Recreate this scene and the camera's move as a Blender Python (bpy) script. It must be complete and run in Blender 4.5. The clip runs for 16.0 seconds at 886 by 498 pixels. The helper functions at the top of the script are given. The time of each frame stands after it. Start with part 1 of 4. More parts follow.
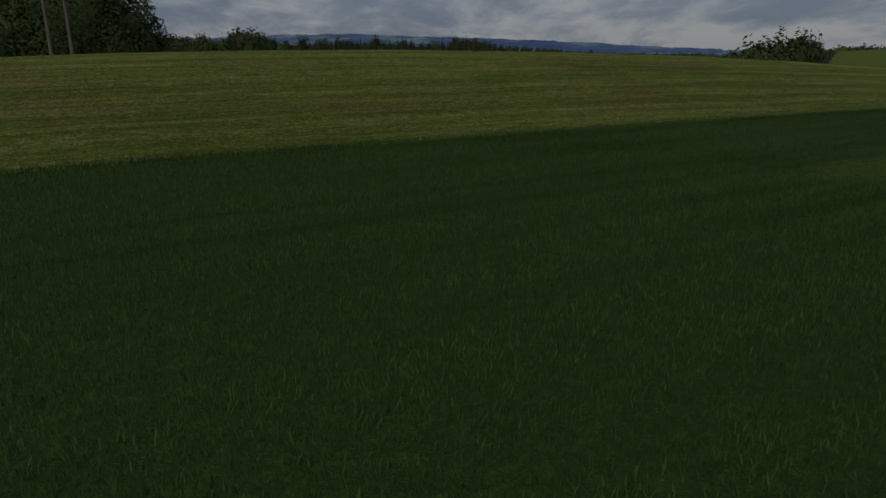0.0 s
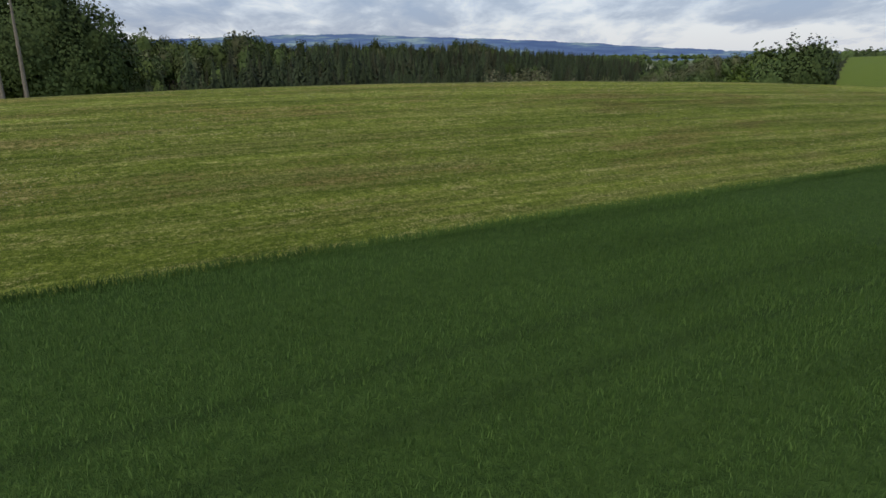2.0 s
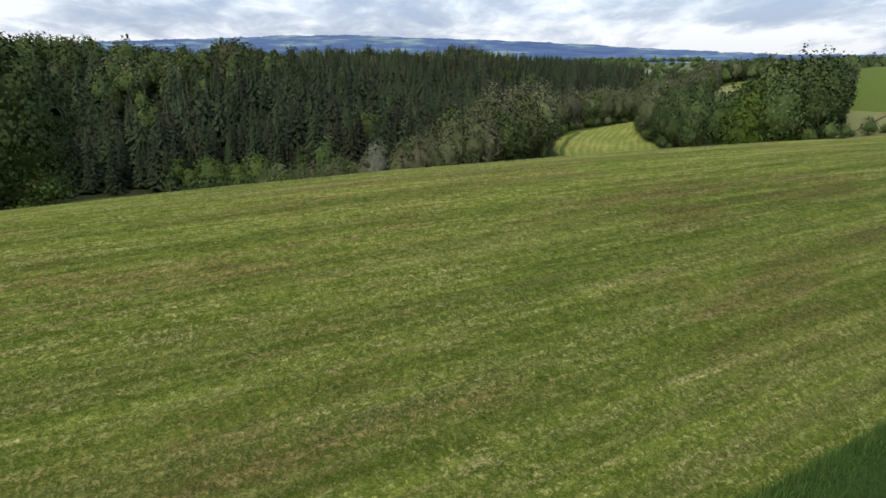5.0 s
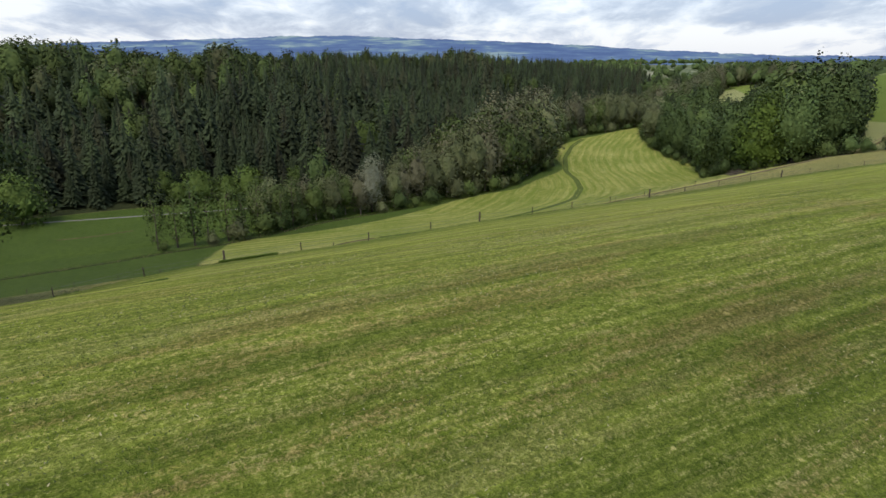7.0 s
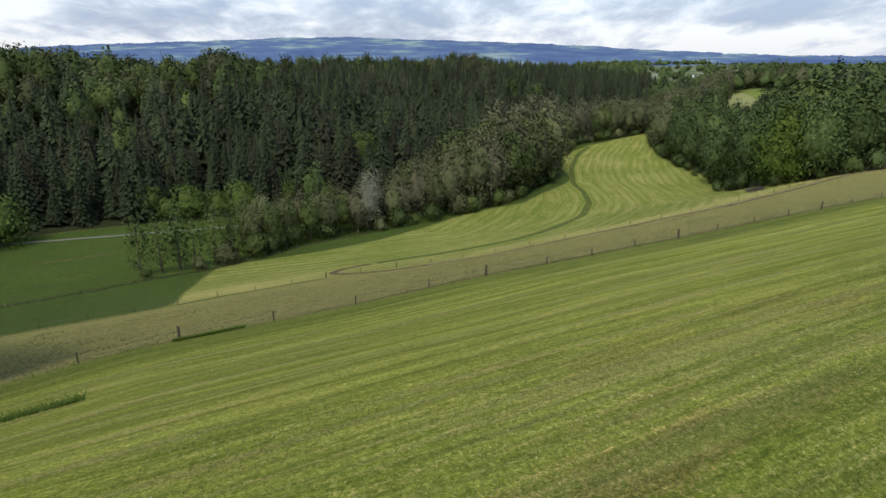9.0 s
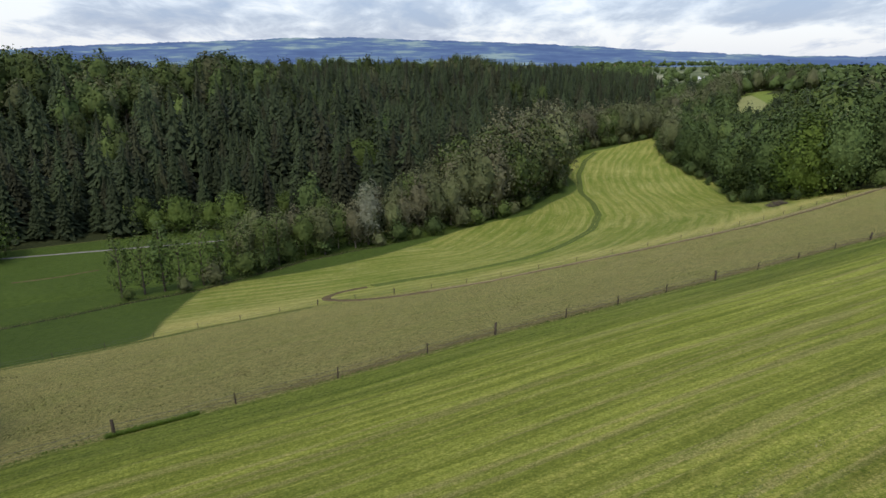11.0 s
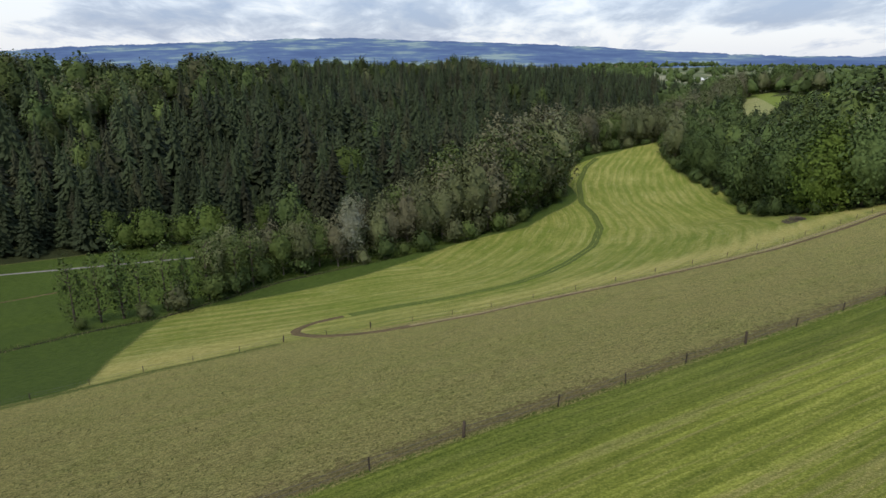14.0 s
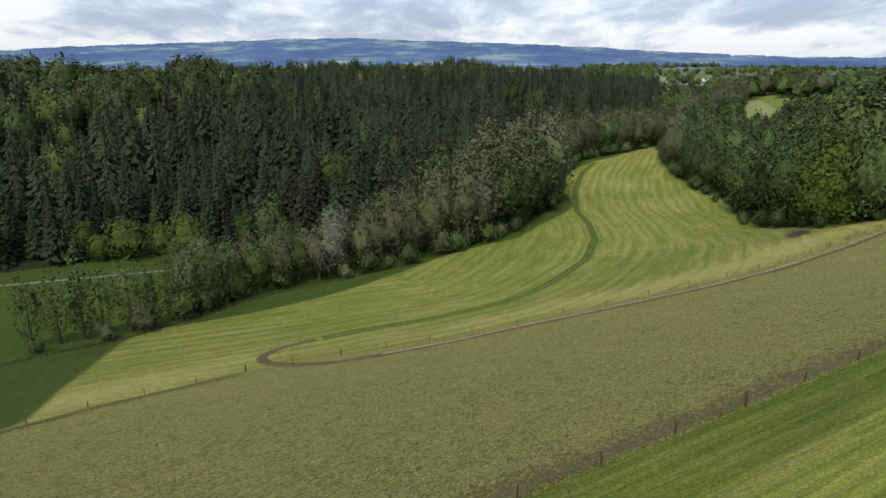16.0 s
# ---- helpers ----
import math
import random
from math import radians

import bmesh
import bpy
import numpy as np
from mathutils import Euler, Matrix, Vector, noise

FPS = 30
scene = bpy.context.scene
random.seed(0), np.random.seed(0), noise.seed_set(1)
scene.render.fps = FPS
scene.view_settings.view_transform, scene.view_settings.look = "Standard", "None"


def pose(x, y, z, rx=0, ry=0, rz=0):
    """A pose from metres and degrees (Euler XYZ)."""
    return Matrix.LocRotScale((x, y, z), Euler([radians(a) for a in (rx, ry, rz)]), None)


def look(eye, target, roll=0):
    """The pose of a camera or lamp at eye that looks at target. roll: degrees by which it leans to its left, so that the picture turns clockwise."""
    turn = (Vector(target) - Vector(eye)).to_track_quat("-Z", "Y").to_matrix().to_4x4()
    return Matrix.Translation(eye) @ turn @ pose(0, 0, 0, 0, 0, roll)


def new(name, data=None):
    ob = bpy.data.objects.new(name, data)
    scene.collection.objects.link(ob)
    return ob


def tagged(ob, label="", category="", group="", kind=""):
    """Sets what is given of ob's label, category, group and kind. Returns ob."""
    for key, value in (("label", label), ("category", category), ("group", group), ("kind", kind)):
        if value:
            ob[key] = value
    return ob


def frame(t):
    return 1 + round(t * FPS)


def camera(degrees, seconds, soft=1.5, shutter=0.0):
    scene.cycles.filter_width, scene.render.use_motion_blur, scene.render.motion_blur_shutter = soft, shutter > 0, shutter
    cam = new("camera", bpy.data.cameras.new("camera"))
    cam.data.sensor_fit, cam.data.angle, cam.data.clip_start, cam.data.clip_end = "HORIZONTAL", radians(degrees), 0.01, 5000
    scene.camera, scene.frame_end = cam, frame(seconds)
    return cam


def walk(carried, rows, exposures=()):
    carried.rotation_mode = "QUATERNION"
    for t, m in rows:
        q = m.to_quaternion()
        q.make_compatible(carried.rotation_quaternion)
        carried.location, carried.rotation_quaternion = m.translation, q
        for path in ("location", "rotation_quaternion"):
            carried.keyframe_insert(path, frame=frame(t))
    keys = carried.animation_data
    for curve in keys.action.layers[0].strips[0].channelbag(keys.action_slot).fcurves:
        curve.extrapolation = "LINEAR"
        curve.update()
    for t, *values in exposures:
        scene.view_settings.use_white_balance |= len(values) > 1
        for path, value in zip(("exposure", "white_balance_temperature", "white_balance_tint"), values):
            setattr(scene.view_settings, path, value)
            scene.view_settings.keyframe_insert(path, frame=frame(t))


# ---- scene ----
# The camera: a drone that rises over a crop field and a mown crest and drifts out over a valley.
cam = camera(72, 16.0)
# seconds, place, tilt from straight down, lean, heading
PATH = [
    (0, (0.00, 0.00, 0.00), 73.07, -0.07, -0.22),
    (0.5, (-0.05, 2.43, 0.80), 73.06, -0.01, -0.22),
    (1, (-0.07, 4.84, 1.54), 73.05, 0.02, -0.22),
    (1.5, (-0.04, 7.23, 2.14), 73.05, 0.01, -0.22),
    (2, (0.04, 9.72, 2.69), 73.07, -0.00, -0.21),
    (2.5, (0.11, 12.33, 3.32), 73.12, 0.01, -0.24),
    (3, (0.12, 14.99, 4.17), 73.13, 0.04, -0.33),
    (3.5, (0.05, 17.55, 5.08), 73.09, 0.07, -0.45),
    (4, (-0.03, 20.10, 5.96), 73.09, 0.03, -0.57),
    (6.5, (0.16, 33.58, 9.29), 73.13, 0.15, -0.75),
    (7, (0.28, 36.67, 10.05), 73.14, 0.13, -0.72),
    (7.5, (0.39, 39.64, 10.78), 73.14, 0.10, -0.68),
    (8, (0.51, 42.67, 11.49), 73.14, 0.07, -0.61),
    (8.5, (0.61, 45.67, 12.17), 73.16, 0.01, -0.54),
    (9, (0.62, 48.65, 12.92), 73.19, -0.04, -0.47),
    (9.5, (0.55, 51.54, 13.66), 73.22, -0.07, -0.41),
    (12, (1.49, 65.01, 14.75), 73.20, -0.04, -0.12),
    (12.5, (2.01, 67.38, 14.86), 73.20, -0.08, -0.09),
    (13, (2.67, 69.75, 15.04), 73.20, -0.09, -0.10),
    (13.5, (3.44, 72.04, 15.26), 73.21, -0.11, -0.10),
    (14, (4.30, 74.23, 15.55), 73.25, -0.09, -0.09),
    (14.5, (5.23, 76.37, 15.86), 73.29, -0.08, -0.04),
    (15, (6.26, 78.54, 16.17), 73.30, -0.08, -0.01),
    (15.5, (7.31, 80.72, 16.42), 73.29, -0.06, 0.00),
    (16, (8.38, 82.94, 16.60), 73.26, -0.01, -0.00),
]
EXPOSURES = [(0, -2.0), (0.5, -1.55), (1, -1.1), (1.5, -0.75), (2, -0.45), (2.5, -0.2), (3, -0.05), (3.5, 0.0), (4.2, -0.03), (7, -0.08), (9.5, -0.08), (12.5, -0.16), (16, -0.12)]
walk(cam, [(t, Matrix.Translation(eye) @ pose(0, 0, 0, 0, 0, head) @ pose(0, 0, 0, tilt, 0, 0) @ pose(0, 0, 0, 0, 0, lean))
           for t, eye, tilt, lean, head in PATH], EXPOSURES)

# ---- daylight: a bright broken cloud cover ----
SUN_AZ, SUN_EL = radians(205), radians(58)          # azimuth from +y towards +x
world = bpy.data.worlds.new("sky")
scene.world = world
world.use_nodes = True
wn = world.node_tree
wn.nodes.clear()


def wire(nt, kind, inputs=None, **settings):
    """Adds a node, sets its properties and feeds its inputs with values or sockets."""
    n = nt.nodes.new(kind)
    for key, value in settings.items():
        if key == "op":
            n.operation = value
        elif key == "mode":
            n.data_type = value
        elif key == "blend":
            n.blend_type = value
        elif key == "attr":
            n.attribute_name = value
    for key, value in (inputs or {}).items():
        if hasattr(value, "is_output"):
            nt.links.new(value, n.inputs[key])
        else:
            n.inputs[key].default_value = value
    return n


def math_node(nt, op, a, b=0.0, clamp=False):
    n = wire(nt, "ShaderNodeMath", {0: a, 1: b}, op=op)
    n.use_clamp = clamp
    return n.outputs[0]


def noise_node(nt, vector, scale, detail=3.0, rough=0.55, dist=0.0):
    ins = {"Scale": scale, "Detail": detail, "Roughness": rough, "Distortion": dist}
    if vector is not None:
        ins["Vector"] = vector
    return wire(nt, "ShaderNodeTexNoise", ins).outputs["Fac"]


def ramp(nt, fac, stops):
    n = nt.nodes.new("ShaderNodeValToRGB")
    nt.links.new(fac, n.inputs[0])
    e = n.color_ramp.elements
    while len(e) < len(stops):
        e.new(0.5)
    for k, (p, c) in enumerate(stops):
        e[k].position, e[k].color = p, (*c, 1) if len(c) == 3 else c
    return n.outputs[0]


def mix(nt, fac, a, b, blend="MIX"):
    n = nt.nodes.new("ShaderNodeMix")
    n.data_type, n.blend_type = "RGBA", blend
    for key, value in ((0, fac), (6, a), (7, b)):
        if hasattr(value, "is_output"):
            nt.links.new(value, n.inputs[key])
        elif key == 0:
            n.inputs[0].default_value = value
        else:
            n.inputs[key].default_value = (*value, 1)
    return n.outputs[2]


def band(nt, value, low, high):
    """0 below low, 1 above high, smooth between."""
    n = wire(nt, "ShaderNodeMapRange", {"Value": value, "From Min": low, "From Max": high})
    n.interpolation_type = "SMOOTHSTEP"
    return n.outputs[0]


sky = wn.nodes.new("ShaderNodeTexSky")
sky.sky_type = "NISHITA"
sky.sun_disc = False
sky.sun_elevation, sky.sun_rotation = SUN_EL, SUN_AZ
sky.air_density, sky.dust_density = 1.2, 2.0
coord = wn.nodes.new("ShaderNodeTexCoord").outputs["Generated"]
# flat-based clouds on one level overhead, so that they crowd together towards the horizon
way = wire(wn, "ShaderNodeSeparateXYZ", {0: coord}).outputs
up = math_node(wn, "ADD", math_node(wn, "MAXIMUM", way[2], 0.0), 0.2)
level = wire(wn, "ShaderNodeCombineXYZ", {0: math_node(wn, "DIVIDE", way[0], up), 1: math_node(wn, "MULTIPLY", math_node(wn, "DIVIDE", way[1], up), 0.6), 2: 3.7}).outputs[0]
big = noise_node(wn, level, 1.0, 3, 0.5, 0.3)
fine = noise_node(wn, level, 3.2, 7, 0.6, 0.3)
body = math_node(wn, "ADD", math_node(wn, "MULTIPLY", big, 0.5), math_node(wn, "MULTIPLY", fine, 0.5))
body = math_node(wn, "ADD", body, math_node(wn, "SUBTRACT", 0.068, math_node(wn, "MULTIPLY", math_node(wn, "MINIMUM", way[2], 0.14), 0.85)))
body = math_node(wn, "SUBTRACT", body, math_node(wn, "MULTIPLY", way[0], 0.06))          # the cover thickens to one side
cloud = ramp(wn, body, [(0.39, (0.54, 0.71, 1.16)), (0.45, (0.78, 0.92, 1.30)), (0.50, (1.16, 1.30, 1.64)), (0.56, (1.72, 1.78, 1.94))])
skycol = mix(wn, 0.12, cloud, sky.outputs[0])
bg = wire(wn, "ShaderNodeBackground", {"Color": skycol, "Strength": 0.52})
wire(wn, "ShaderNodeOutputWorld", {0: bg.outputs[0]})

sun_data = bpy.data.lights.new("sun", "SUN")
sun_data.energy, sun_data.angle, sun_data.color = 2.3, radians(10), (1.0, 0.94, 0.82)
sun = new("sun", sun_data)
sun.matrix_world = look((0, 0, 300), (-300 * math.sin(SUN_AZ) / math.tan(SUN_EL), -300 * math.cos(SUN_AZ) / math.tan(SUN_EL), 0))

# ---- the lie of the land: u runs along the stripes, v across them towards the valley ----
AX = radians(29)
CU, SU = math.cos(AX), math.sin(AX)
SLOPE_V = [-400, -60, 0, 16, 22, 27, 30, 33, 37, 41.5, 46, 50, 54, 58, 66, 76, 94, 120, 150, 170, 190, 210, 235, 2000]
SLOPE_Z = [-9, -6.6, -6.2, -5.85, -5.45, -4.85, -4.35, -3.5, -2.3, -1.0, 0.3, 1.02, 1.28, 0.75, -0.9, -3.7, -8.5, -17.6, -27.6, -32.6, -36.6, -39.4, -40.0, -40.0]
STREAM = [(-420, 75), (-200, 152), (-120, 183), (-72, 207), (-47, 223), (-8, 247), (28, 278), (50, 318), (62, 370), (84, 425), (130, 462), (230, 560), (420, 900), (560, 1400)]
WOOD = [(700, 310), (300, 242), (160, 224), (118, 224), (102, 236), (107, 262), (116, 300), (119, 340), (121, 370), (127, 402), (142, 454), (168, 530), (235, 710), (380, 1000), (520, 1400)]


def smooth(e):
    e = np.clip(e, 0, 1)
    return e * e * (3 - 2 * e)


def along(x, y, line):
    """Signed distance to a line of points (positive on its left) and the length run along it."""
    best, run, start = np.full(np.shape(x), 1e9), np.zeros(np.shape(x)), 0.0
    side = np.zeros(np.shape(x))
    for (ax, ay), (bx, by) in zip(line, line[1:]):
        lx, ly = bx - ax, by - ay
        size = math.hypot(lx, ly)
        k = np.clip(((x - ax) * lx + (y - ay) * ly) / size ** 2, 0, 1)
        far = np.hypot(x - ax - k * lx, y - ay - k * ly)
        near = far < best
        best = np.where(near, far, best)
        run = np.where(near, start + k * size, run)
        side = np.where(near, np.sign(lx * (y - ay) - ly * (x - ax)), side)
        start += size
    return best * side, run


SV = np.arange(-400, 2000, 1.0)
SZ = np.interp(SV, SLOPE_V, SLOPE_Z)
SZ = np.convolve(np.pad(SZ, 2, mode="edge"), np.ones(5) / 5, mode="valid")


def height(x, y):
    x, y = np.asarray(x, float), np.asarray(y, float)
    u, v = x * CU + y * SU, -x * SU + y * CU
    near = np.interp(v, SV, SZ)
    beyond, run = along(x, y, STREAM)
    inside, _ = along(x, y, WOOD)
    inside = -inside
    # the crest sinks towards both ends, the lower slope climbs to one side
    near = near - np.where(u < 28, 6.5e-4, 3.2e-4) * np.clip(u - 28, -60, 90) ** 2 * np.exp(-((v - 54) / 22) ** 2)
    near = near - (0.25 + 0.42 * smooth((62 - u) / 24) + 0.085 * np.clip(24 - u, 0, 45)) * smooth((v - 64) / 16) * smooth((130 - v) / 24) * smooth((120 - u) / 30)
    near = near + 0.052 * np.clip(u - 95, 0, 110) * smooth((v - 95) / 40) * smooth((215 - v) / 60)
    # the valley floor climbs gently up the valley
    floor = -40.2 + 0.026 * np.clip(u - 50, -150, 600)
    z = np.where(near < floor + 6, floor + 6 * np.exp(np.clip((near - floor - 6) / 6, -20, 0)), near)
    z = np.where(near < floor + 6, np.maximum(near, floor) * 0.5 + 0.5 * z, z)
    # the wooded spur that comes down on the other side of the meadow
    spur = np.interp(inside, [0, 60, 110, 200, 350], [0, 17, 21, 23, 25]) * smooth((u - 150) / 60) * smooth((v - 60) / 90)
    spur = spur * (1 - 0.68 * smooth((y - 270) / 80)) + 20 * np.exp(-((x - 390) / 120) ** 2 - ((y - 620) / 110) ** 2) + 24 * smooth((x - 225) / 90) * smooth((500 - y) / 80) * smooth((v - 60) / 90)
    z = z + spur
    # a smooth green hill behind the spur
    right, back = (x - 6) * 0.793 - (y - 78) * 0.609, np.hypot(x - 6, y - 78)
    knoll = smooth((right + 25) / 32) * smooth((back - 190) / 130) * smooth((620 - back) / 120)
    z = z + (5.5 + 0.035 * np.clip(right, 0, 120) - z) * knoll
    # the steep forest side beyond the stream
    foot = 42 * smooth((-30 - x) / 60) + 14
    bank = beyond - foot
    rise = np.interp(bank, [-1e4, 0, 20, 120, 175, 260, 420, 900, 3000], [0, 0, 3, 28, 33.5, 36, 37, 30, 20])
    z = z + rise * (1 - 0.3 * smooth((x - 10) / 120))
    # small stream bed
    z = z - 1.1 * np.exp(-(beyond / 2.2) ** 2)
    # far country flattens out
    away = smooth((np.hypot(x, y - 100) - 700) / 900)
    plain = -12 + 25 * smooth((np.hypot(x, y) - 850) / 900) - 60 * smooth((np.hypot(x, y) - 1650) / 700)
    return z * (1 - away) + plain * away


# ---- materials ----
def surface(name, rough=0.9, spec=0.2):
    m = bpy.data.materials.new(name)
    m.use_nodes = True
    nt = m.node_tree
    p = nt.nodes["Principled BSDF"]
    p.inputs["Roughness"].default_value = rough
    p.inputs["Specular IOR Level"].default_value = spec
    return m, nt, p


def bump(nt, p, height, strength, distance):
    b = wire(nt, "ShaderNodeBump", {"Height": height, "Strength": strength, "Distance": distance})
    nt.links.new(b.outputs[0], p.inputs["Normal"])


def place(nt, spin=True, scale=(1, 1, 1)):
    """Metres in the world; spun into u and v."""
    c = nt.nodes.new("ShaderNodeTexCoord").outputs["Object"]
    if spin:
        c = wire(nt, "ShaderNodeMapping", {"Vector": c, "Rotation": (0, 0, -AX)}).outputs[0]
    if scale != (1, 1, 1):
        c = wire(nt, "ShaderNodeMapping", {"Vector": c, "Scale": scale}).outputs[0]
    return c


def leaf_material(name, dark, light, glow=0.25, warm=None):
    """Leaves or needles: each clump a little different, a little light through them."""
    m, nt, p = surface(name, 0.75, 0.15)
    isle = nt.nodes.new("ShaderNodeNewGeometry").outputs["Random Per Island"]
    tree = nt.nodes.new("ShaderNodeObjectInfo").outputs["Random"]
    isle = wire(nt, "ShaderNodeMapRange", {"Value": isle, "To Min": 0.35, "To Max": 0.65}).outputs[0]
    mottle = band(nt, noise_node(nt, place(nt, False), 1.7, 4, 0.7, 0.4), 0.35, 0.68)
    isle = math_node(nt, "ADD", math_node(nt, "MULTIPLY", isle, 0.55), math_node(nt, "MULTIPLY", mottle, 0.45))
    col = mix(nt, isle, dark, light)
    patch = noise_node(nt, place(nt, False), 0.12, 2)
    col = mix(nt, band(nt, patch, 0.35, 0.7), col, warm or tuple(0.8 * c for c in light))
    tone = wire(nt, "ShaderNodeAttribute", attr="tone").outputs["Fac"]
    value = math_node(nt, "ADD", wire(nt, "ShaderNodeMapRange", {"Value": tree, "To Min": 0.72, "To Max": 1.28}).outputs[0], tone)
    shade = wire(nt, "ShaderNodeHueSaturation", {"Hue": 0.5, "Saturation": 1.0, "Color": col, "Value": value}).outputs[0]
    nt.links.new(shade, p.inputs["Base Color"])
    t = wire(nt, "ShaderNodeBsdfTranslucent", {"Color": shade})
    mx = wire(nt, "ShaderNodeMixShader", {0: glow, 1: p.outputs[0], 2: t.outputs[0]})
    out = nt.nodes["Material Output"]
    nt.links.new(mx.outputs[0], out.inputs[0])
    return m


def bark_material(name, a, b):
    m, nt, p = surface(name, 0.95, 0.1)
    c = place(nt, False, (6, 6, 1.2))
    f = noise_node(nt, c, 1.5, 5, 0.7)
    nt.links.new(ramp(nt, f, [(0.3, a), (0.7, b)]), p.inputs["Base Color"])
    bump(nt, p, f, 0.6, 0.05)
    return m


SPRUCE = leaf_material("spruce_needles", (0.020, 0.029, 0.013), (0.035, 0.047, 0.019), 0.04, (0.030, 0.041, 0.018))
SPRUCE_OLD = leaf_material("old_spruce_needles", (0.022, 0.026, 0.013), (0.040, 0.044, 0.020), 0.04, (0.035, 0.038, 0.019))
SPRUCE_YOUNG = leaf_material("young_spruce_needles", (0.024, 0.037, 0.015), (0.050, 0.068, 0.027), 0.04, (0.038, 0.051, 0.022))
LEAF_MID = leaf_material("leaves_green", (0.060, 0.088, 0.022), (0.118, 0.158, 0.044), 0.15)
LEAF_DEEP = leaf_material("leaves_deep_green", (0.047, 0.075, 0.021), (0.098, 0.140, 0.042), 0.14)
LEAF_FRESH = leaf_material("leaves_fresh", (0.058, 0.094, 0.018), (0.110, 0.152, 0.034), 0.18)
LEAF_GREY = leaf_material("leaves_olive_grey", (0.088, 0.106, 0.044), (0.168, 0.188, 0.080), 0.18, (0.142, 0.146, 0.072))
LEAF_RUST = leaf_material("leaves_just_opening", (0.105, 0.104, 0.058), (0.185, 0.178, 0.098), 0.18, (0.155, 0.145, 0.084))
LEAF_LIME = leaf_material("leaves_lime", (0.062, 0.108, 0.014), (0.150, 0.210, 0.036), 0.18)
BLOSSOM = leaf_material("blossom", (0.14, 0.16, 0.09), (0.38, 0.38, 0.29), 0.2, (0.19, 0.21, 0.12))
BARK = bark_material("bark_grey_brown", (0.06, 0.048, 0.038), (0.17, 0.14, 0.11))
BARK_PALE = bark_material("bark_pale", (0.13, 0.11, 0.09), (0.30, 0.26, 0.21))
WOODPOST = bark_material("weathered_post", (0.035, 0.027, 0.02), (0.12, 0.095, 0.07))


def ground_material():
    m, nt, p = surface("field_grass", 0.95, 0.1)
    uv = place(nt)
    s = wire(nt, "ShaderNodeSeparateXYZ", {0: uv}).outputs
    v = s[1]
    streak = noise_node(nt, place(nt, True, (0.11, 1.0, 0.3)), 0.9, 4, 0.6, 0.2)
    streak2 = noise_node(nt, place(nt, True, (0.4, 2.6, 0.3)), 1.0, 6, 0.75, 0.6)
    blot = noise_node(nt, uv, 0.09, 3, 0.6, 0.4)
    tuft = noise_node(nt, uv, 2.6, 5, 0.75, 0.6)
    grain = noise_node(nt, uv, 13.0, 3, 0.7)
    # swaths of the mower along u
    drift = noise_node(nt, place(nt, True, (0.02, 0.12, 0.1)), 1.0, 2, 0.5)
    wob = math_node(nt, "ADD", v, math_node(nt, "MULTIPLY", drift, 4.0))
    lane = math_node(nt, "SINE", math_node(nt, "MULTIPLY", wob, 2.15))
    lane = math_node(nt, "ADD", math_node(nt, "MULTIPLY", lane, 0.5), 0.5)
    wide_lane = math_node(nt, "SINE", math_node(nt, "MULTIPLY", wob, 0.83))
    wide_lane = math_node(nt, "ADD", math_node(nt, "MULTIPLY", wide_lane, 0.5), 0.5)

    def attr(name):
        return wire(nt, "ShaderNodeAttribute", attr=name).outputs["Fac"]

    def total(*terms):
        out = None
        for socket, factor in terms:
            part_sum = math_node(nt, "MULTIPLY", socket, factor)
            out = part_sum if out is None else math_node(nt, "ADD", out, part_sum)
        return out

    clump = band(nt, noise_node(nt, place(nt, True, (0.6, 1, 1)), 1.3, 5, 0.7, 0.5), 0.34, 0.66)
    crumb = band(nt, noise_node(nt, uv, 5.5, 4, 0.8, 0.8), 0.33, 0.67)
    tuft = band(nt, tuft, 0.3, 0.7)
    grain = band(nt, grain, 0.32, 0.68)
    speckle = noise_node(nt, place(nt, True, (0.7, 1.3, 1)), 3.0, 6, 0.8, 0.4)
    pit, stalk = band(nt, speckle, 0.53, 0.63), math_node(nt, "SUBTRACT", 1.0, band(nt, speckle, 0.36, 0.46))
    # mown crest: short green grass, straw left lying in streaks, brown stubble
    green = mix(nt, total((tuft, 0.3), (crumb, 0.4), (clump, 0.3)), (0.10, 0.15, 0.014), (0.30, 0.355, 0.06))
    straw = mix(nt, crumb, (0.20, 0.18, 0.05), (0.62, 0.54, 0.24))
    lie = total((streak2, 0.70), (streak, 0.33), (lane, 0.04), (crumb, 0.12), (grain, 0.1))
    mown = mix(nt, math_node(nt, "MULTIPLY", band(nt, lie, 0.65, 0.83), 0.8), green, straw)
    brown = mix(nt, crumb, (0.100, 0.074, 0.024), (0.33, 0.25, 0.09))
    worn = band(nt, total((streak, 0.5), (blot, 0.4), (crumb, 0.12), (wide_lane, 0.06)), 0.53, 0.66)
    mown = mix(nt, math_node(nt, "MULTIPLY", pit, 0.5), mown, (0.075, 0.095, 0.02))
    mown = mix(nt, math_node(nt, "MULTIPLY", stalk, 0.45), mown, (0.55, 0.52, 0.20))
    crest = math_node(nt, "MULTIPLY", band(nt, v, 31, 36), math_node(nt, "SUBTRACT", 1.0, band(nt, v, 60, 80)))
    mown = mix(nt, math_node(nt, "MULTIPLY", math_node(nt, "MULTIPLY", worn, crest), 0.65), mown, brown)
    bright = mix(nt, total((tuft, 0.3), (crumb, 0.3), (streak2, 0.4)), (0.135, 0.185, 0.018), (0.43, 0.445, 0.09))
